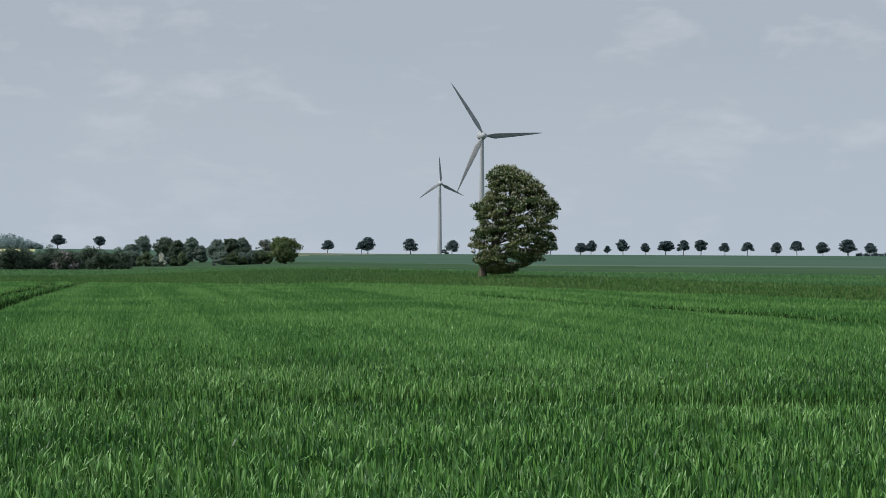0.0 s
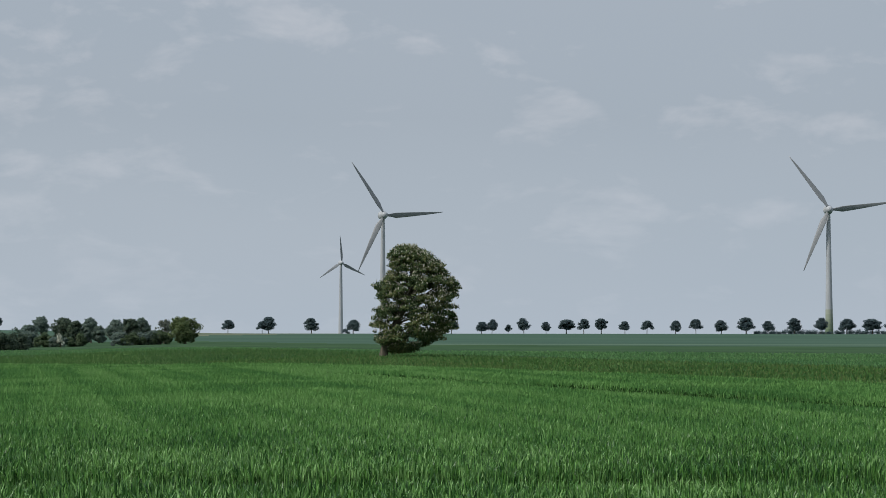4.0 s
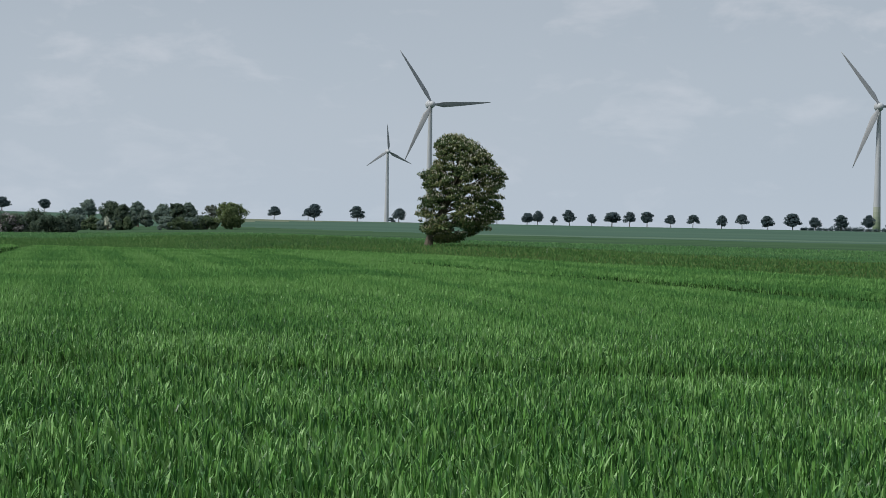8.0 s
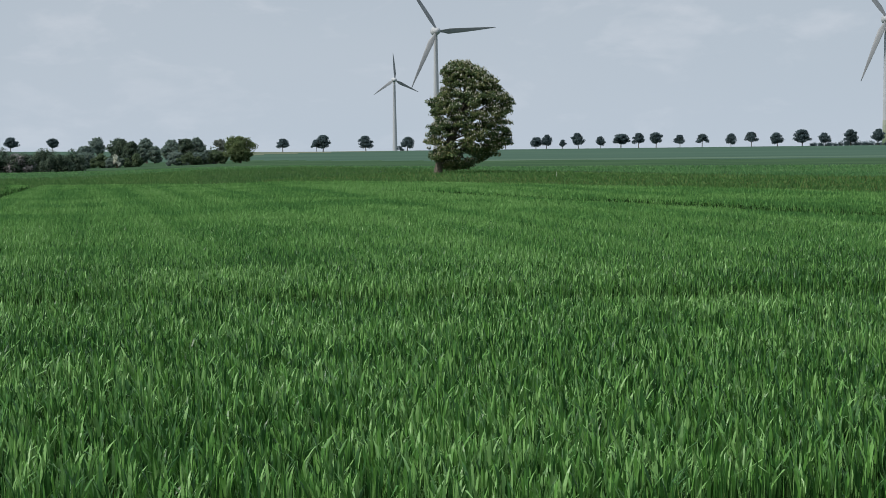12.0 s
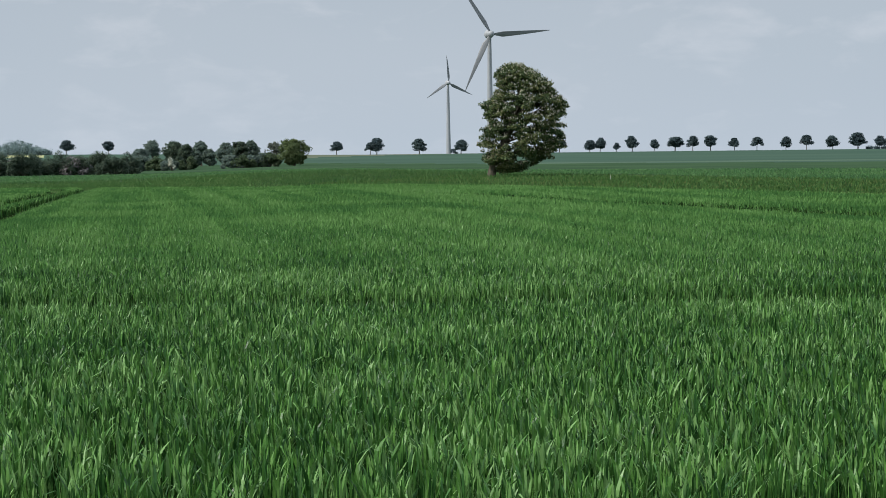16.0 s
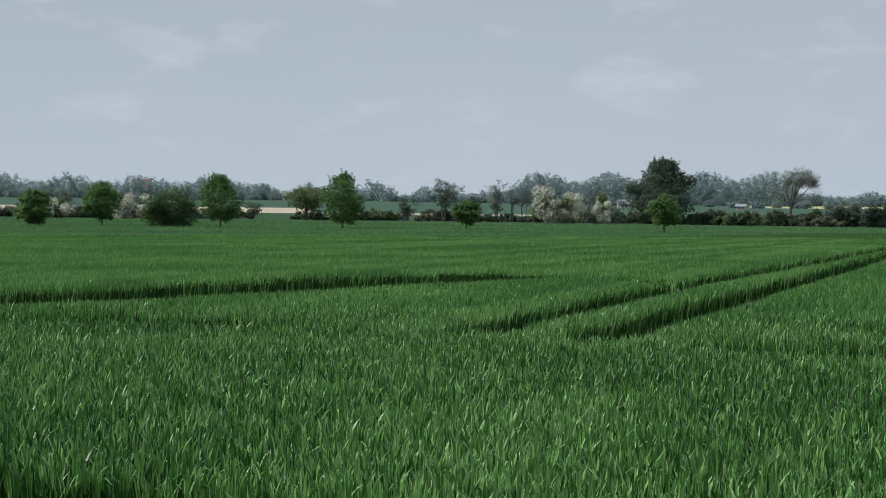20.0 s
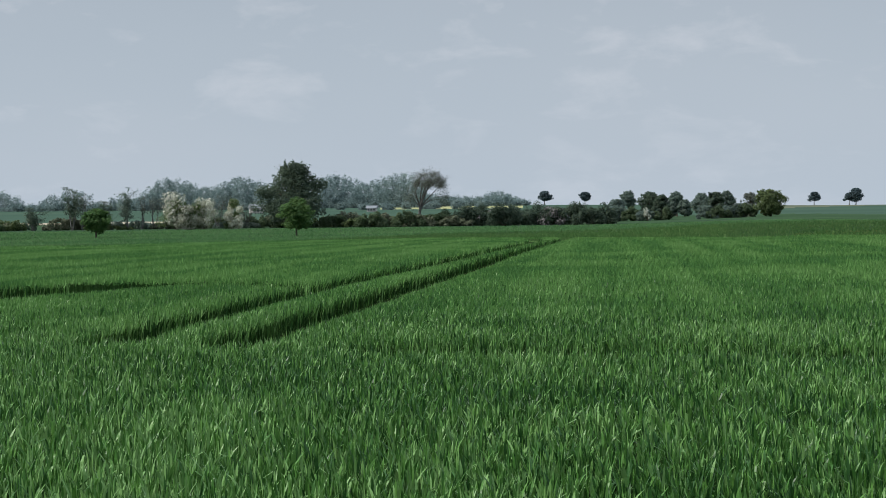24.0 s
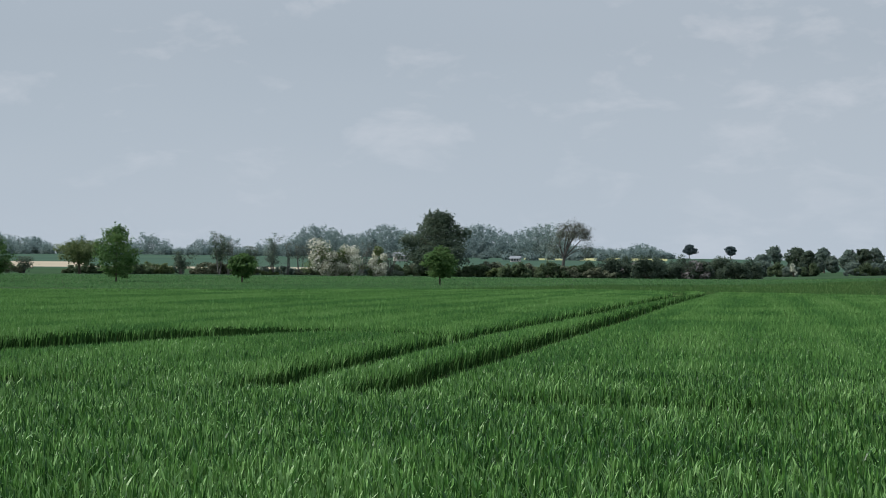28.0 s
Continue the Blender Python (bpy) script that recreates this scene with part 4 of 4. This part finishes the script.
place(tree("broad_tree", 300, spot(-18.84, 300, 1.37), 2.05 * DEG * 300, 1.2, M_DARK, 15000, 0.34, lumps=70, trunk=0.36, top=0.26, size=0.125, shape=0.36, ragged=0.75, limbs=20, up=0.7, sprigs=230, sprig=0.1, rise=-0.05), -18.94, 300, "tall dark green broad-leaved tree in the hedge", "tree")
def twig_tree(name, seed, h, w, fork, az, d, label):
    """A spreading tree with bare boughs, fine twigs and few leaves."""
    rng = np.random.default_rng(seed)
    thing = new(name)
    lines = [[((0, 0, -0.2), 0.34), ((0.05, 0, 0.4), 0.27), ((0.12, 0, fork * 0.6), 0.24), ((0.3, 0, fork), 0.22)]]
    tips = []
    cx, cz, rx, rz = 0.19 * h, 0.68 * h, 0.5 * w, 0.32 * h
    foot = (0.3, 0, fork)
    ends = []
    for i in range(7):
        a = i * 2.4
        e = (0.1, 0.9, 0.3, 1.3, 0.2, 0.6, 0.0)[i]
        q = Vector((cx + rx * 0.6 * math.cos(a) * math.cos(e), rx * 0.55 * math.sin(a) * math.cos(e), cz + rz * 0.5 * math.sin(e)))
        b1 = limb(foot, q, 0.12, rng, 0.05, 5, 0.35)
        lines.append(b1)
        ends.append(b1[-1][0])
    for k in range(110):
        # boughs out to clumps of leaves spread over the dome of the crown
        b, c = k * 2.39996, math.asin(min(1.0, 0.02 + 0.98 * (k + 0.5) / 110)) - 0.3
        f = rng.uniform(0.5, 1.0)
        t1 = Vector((cx + rx * f * math.cos(b) * math.cos(c), rx * 0.9 * f * math.sin(b) * math.cos(c), cz + rz * f * math.sin(c)))
        p0 = min(ends, key=lambda e: (e - t1).length)
        b2 = limb(p0, t1, 0.045, rng, 0.06, 4, 0.3)
        lines.append(b2)
        for m in range(5):
            p1 = b2[2 + m % 3][0]
            t2 = p1 + Vector((rng.normal(0, 0.45), rng.normal(0, 0.4), rng.uniform(-0.1, 0.4)))
            lines.append(limb(p1, t2, 0.018, rng, 0.1, 3, 0.4))
            tips += [p1.lerp(t2, f) for f in (0.4, 0.7, 1.0)]
    pts = np.array([tuple(t) for t in tips])
    pts = np.repeat(pts, 3, 0) + rng.normal(0, 0.2, (len(pts) * 3, 3))
    low = np.concatenate([np.stack([rng.normal(cx, sx, 700), rng.normal(0, 0.6, 700), rng.normal(zm, 0.09, 700) * h], -1) for cx, sx, zm in ((-1.4, 0.75, 0.5), (3.9, 0.6, 0.47))])
    for end in ((-2.2, 0, 0.55 * h), (-1.2, 0.3, 0.6 * h), (4.2, 0, 0.52 * h), (3.4, -0.3, 0.45 * h)):
        lines.append(limb((0.2, 0, fork * 0.9), end, 0.07, rng, 0.06, 5, 0.3))
    part("trunk", tubes("trunk", lines, M_GREYBARK, 5), M_GREYBARK, thing)
    part("crown", leaf_mesh("crown", np.concatenate([pts, low]), 0.17, M_TWIG, rng, 1.2, wild=0.9), M_TWIG, thing)
    return place(thing, az, d, label, "tree")


twig_tree("thin_tree", 301, spot(-15.0, 300, 1.186), 1.12 * DEG * 300, 3.1, -15.11, 300, "sparsely leaved spreading tree with bare branches")
YL = "young bright green standard tree in the field"
for i, (az, w, top, d, clear) in enumerate(((-37.40, 1.05, 0.228, 215, 0.3), (-35.42, 1.1, 0.469, 215, 0.85), (-31.95, 1.3, 0.749, 215, 0.8), (-28.33, 1.3, 0.845, 215, 0.7), (-24.64, 0.8, 0.047, 215, 0.8), (-18.76, 1.02, 0.282, 210, 0.95))):
    h = spot(az, d, top)
    place(tree("young_tree", 310 + i, h, w * DEG * d, clear, M_YOUNG, 4600, 0.25, lumps=60, trunk=0.1, top=0.38, size=0.15, shape=0.62, ragged=0.65, limbs=12, up=0.8, sprigs=150, sprig=0.1, rise=0.9), az, d, YL, "tree", "young trees in the field")
place(bush("field_bush", 320, 1.55 * DEG * 215, spot(-33.45, 215, 0.278), 3.5, M_BUSH, 7000, 0.25, 44), -33.45, 215, "dense dark green bush standing in the field", "shrub")
place(tree("field_tree", 321, spot(-29.4, 300, 0.412), 1.4 * DEG * 300, 1.6, M_OLIVE, 4500, 0.3, lumps=30, trunk=0.2, top=0.6, size=0.18, ragged=0.7, sprigs=50), -29.4, 300, "rounded green tree above the hedge", "tree")
for i, (az, w, top, share) in enumerate(((-37.5, 0.7, -0.2, 0.7), (-36.72, 0.75, -0.01, 0.6), (-34.75, 0.75, 0.147, 0.65), (-34.2, 0.7, 0.1, 0.55), (-22.3, 1.0, 0.5, 0.62), (-21.9, 0.8, 0.1, 0.65), (-21.48, 0.7, 0.3, 0.8), (-20.62, 0.55, 0.27, 0.65))):
    d = 292
    place(bush("hawthorn", 330 + i, w * DEG * d, spot(az, d, top), 3, M_OLIVE, 4500, 0.24, 20, M_BLOSSOM, share, "white blossom"), az, d, "hawthorn bush covered in white blossom", "shrub", "blossoming hawthorns in the hedge")
def slim_tree(seed, h, w, leaves, bare, mat):
    """A slim upright tree: a few steep stems, fine twigs, and leaves in tufts over the upper part."""
    rng = np.random.default_rng(seed)
    thing = new("hedge_tree")
    lines, tufts = [], []
    for i in range(3 if bare >= 0.4 else 5):
        a = i * 2.4 + rng.uniform(-0.3, 0.3)
        reach = w * rng.uniform(0.05, 0.4)
        tip = Vector((reach * math.cos(a), reach * math.sin(a), h * rng.uniform(0.72, 0.98)))
        stem = limb((0.1 * math.cos(a), 0.1 * math.sin(a), -0.1), tip, 0.075, rng, 0.06, 7, 0.15)
        lines.append(stem)
        for k in range(9):
            p = stem[2 + k % 6][0]
            up = rng.uniform(0.1, 0.8)
            q = p + Vector((rng.normal(0, 0.17) * w, rng.normal(0, 0.17) * w, up * 0.16 * h))
            q.z = min(q.z, h)
            lines.append(limb(p, q, 0.03, rng, 0.08, 3, 0.3))
            if q.z > h * bare:
                tufts += [tuple(p.lerp(q, f)) for f in (0.6, 0.85, 1.0)]
    part("trunk", tubes("trunk", lines, M_GREYBARK, 5), M_GREYBARK, thing)
    pts = np.array(tufts)[rng.integers(0, len(tufts), leaves)] + rng.normal(0, 0.28, (leaves, 3)) * np.array([1, 1, 0.8])
    pts[:, 2] = np.minimum(pts[:, 2], h)
    part("crown", leaf_mesh("crown", pts, 0.24, mat, rng, 0.8, wild=0.8), mat, thing)
    return thing


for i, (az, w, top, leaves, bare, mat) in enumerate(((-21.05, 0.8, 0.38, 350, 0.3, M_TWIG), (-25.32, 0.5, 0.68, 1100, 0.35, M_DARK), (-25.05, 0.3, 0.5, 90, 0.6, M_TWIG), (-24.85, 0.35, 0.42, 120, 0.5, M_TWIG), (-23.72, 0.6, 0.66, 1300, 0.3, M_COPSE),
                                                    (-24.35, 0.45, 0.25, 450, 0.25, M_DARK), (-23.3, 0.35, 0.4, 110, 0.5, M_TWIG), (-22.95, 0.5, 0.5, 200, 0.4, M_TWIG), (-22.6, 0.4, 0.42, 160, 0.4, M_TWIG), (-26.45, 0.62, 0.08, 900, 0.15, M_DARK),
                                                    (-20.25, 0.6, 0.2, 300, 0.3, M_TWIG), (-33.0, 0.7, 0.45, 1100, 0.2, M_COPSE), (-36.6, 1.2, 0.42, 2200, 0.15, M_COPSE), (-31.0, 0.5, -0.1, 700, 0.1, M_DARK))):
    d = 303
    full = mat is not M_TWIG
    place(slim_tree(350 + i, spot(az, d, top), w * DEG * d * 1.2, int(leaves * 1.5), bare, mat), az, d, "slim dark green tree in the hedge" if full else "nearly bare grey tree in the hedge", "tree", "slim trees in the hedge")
for i in range(34):
    az = -38.5 + i * 0.62
    d = 306 + 3 * math.sin(i * 2.1)
    top = -0.28 + 0.08 * math.sin(i * 1.9)
    if -31.2 < az < -29.7 or -26.7 < az < -25.6:
        continue
    if -24.6 < az < -22.9:
        top -= 0.12
    place(bush("low_shrub", 370 + i, 1.35 * DEG * d, spot(az, d, top), 2, (M_HEDGE, M_BROWN, M_HEDGE, M_OLIVE, M_COPSE)[i % 5], 4200, 0.28, 60), az, d, "low green hedge shrub at the field edge", "shrub", "low shrubs of the hedge")

# ---- distant woods ----
def woods(name, seed, az0, az1, d, elt, n, label, mat, wob=0.12, girth=1.0, least=3.0):
    """A belt of far trees: each a crown of lumps on a stem, its top and width its own."""
    rng = np.random.default_rng(seed)
    cs, rs = [], []
    for i in range(n):
        az = az0 + (az1 - az0) * (i + rng.uniform(0, 1)) / n
        dd = d * rng.uniform(0.96, 1.06)
        p = at(az, dd)
        edge = float(ss(np.array(min(az - az0, az1 - az)), 0.0, 0.8))
        top = EYE + dd * math.tan((elt + wob * math.sin(az * 3.1 + seed) + wob * rng.uniform(-1.3, 0.6)) * DEG)
        hh = max(least, (top - p.z) * (0.5 + 0.5 * edge))
        w = girth * rng.uniform(1.9, 3.6)
        tall = rng.uniform(0, 1) < 0.3
        for k in range(13):
            f = k / 12
            reach = w * (0.75 if tall else 1.0) * (0.35 + 0.65 * math.sin(math.pi * min(1.0, 0.2 + 0.75 * f)))
            t = rng.uniform(0, 2 * math.pi)
            r = girth * rng.uniform(0.8, 1.4) * (1 + 0.9 * f)
            cs.append((p.x + reach * 0.6 * math.cos(t), p.y + reach * 0.6 * math.sin(t), p.z + max(r * 0.6, hh - r - (hh * 0.85) * f)))
            rs.append(r)
    pts, _, out = clump_points(rng, cs, rs, n * 420, 0.6, True)
    pts += rng.normal(0, 0.45 * girth, pts.shape)
    return tagged(new(name, leaf_mesh(name, pts, 0.85 * girth, mat, rng, 1.1, out=out, wild=0.3)), label, "wood", kind="stuff")


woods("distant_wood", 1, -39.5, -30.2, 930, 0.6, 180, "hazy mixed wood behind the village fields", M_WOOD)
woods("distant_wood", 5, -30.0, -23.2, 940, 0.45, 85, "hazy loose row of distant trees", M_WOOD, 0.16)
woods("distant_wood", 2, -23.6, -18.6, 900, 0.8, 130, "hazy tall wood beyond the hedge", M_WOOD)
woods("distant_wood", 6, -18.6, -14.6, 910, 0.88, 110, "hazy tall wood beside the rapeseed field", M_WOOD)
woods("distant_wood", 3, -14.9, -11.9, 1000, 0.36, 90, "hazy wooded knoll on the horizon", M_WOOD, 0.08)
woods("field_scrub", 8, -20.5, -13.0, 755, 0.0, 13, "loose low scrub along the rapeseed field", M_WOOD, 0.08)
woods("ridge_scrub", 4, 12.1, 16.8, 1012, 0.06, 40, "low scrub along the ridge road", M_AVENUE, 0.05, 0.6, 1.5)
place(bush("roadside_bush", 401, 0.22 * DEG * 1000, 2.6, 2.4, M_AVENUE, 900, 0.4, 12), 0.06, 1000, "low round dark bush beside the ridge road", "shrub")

# ---- small things ----
post = tagged(new("marker_post"), "thin white marker post in the grass strip", "post")
bm = bmesh.new()
bmesh.ops.create_cone(bm, segments=10, radius1=0.011, radius2=0.01, depth=0.45, cap_ends=True)
bmesh.ops.translate(bm, verts=bm.verts, vec=(0, 0, 0.225))
part("pole", bm, M_POST, post)
put(post, 4.71, 121)


def house(az, d, w, wall, roof, label, turn=0.0, cover=None, cover_label="red tiled roof"):
    h = tagged(new("house"), label, "house")
    bm = bmesh.new()
    bmesh.ops.create_cube(bm, size=1.0, matrix=Matrix.Translation((0, 0, wall / 2)) @ Matrix.Diagonal((w, w * 0.7, wall, 1)))
    part("wall", bm, M_WALL, h)
    bm = bmesh.new()
    a, b, e = w / 2 + 0.4, w * 0.35 + 0.5, wall
    vs = [bm.verts.new(c) for c in ((-a, -b, e - 0.2), (a, -b, e - 0.2), (a, b, e - 0.2), (-a, b, e - 0.2), (-a, 0, e + roof), (a, 0, e + roof))]
    for f in ((0, 1, 5, 4), (2, 3, 4, 5), (1, 2, 5), (3, 0, 4), (0, 3, 2, 1)):
        bm.faces.new([vs[k] for k in f])
    part("roof", bm, cover or M_ROOF, h, cover_label)
    for k in range(3):
        bm = bmesh.new()
        bmesh.ops.create_cube(bm, size=1.0, matrix=Matrix.Translation((w * (k - 1) * 0.3, -w * 0.35 - 0.02, wall * 0.55)) @ Matrix.Diagonal((min(1.1, 0.16 * w), 0.1, min(1.3, 0.5 * wall), 1)))
        part("window", bm, M_GLASS, h)
    return put(h, az, d, turn)


house(-34.28, 985, 9, 5.5, 4.5, "distant house with a red tiled roof between trees", 15)
house(-38.7, 960, 14, 3.0, 3.5, "distant farmhouse with a red tiled roof", -10)
house(-39.6, 965, 11, 3.0, 3.3, "distant village house with a red tiled roof", 25)
house(-19.93, 690, 4.6, 2.0, 1.3, "small distant white house with a grey roof beyond the hedge", 20, M_SLATE, "grey slate roof")
house(-16.5, 700, 3.4, 1.4, 0.8, "low distant white shed in the fields", -15, M_SLATE, "grey slate roof")
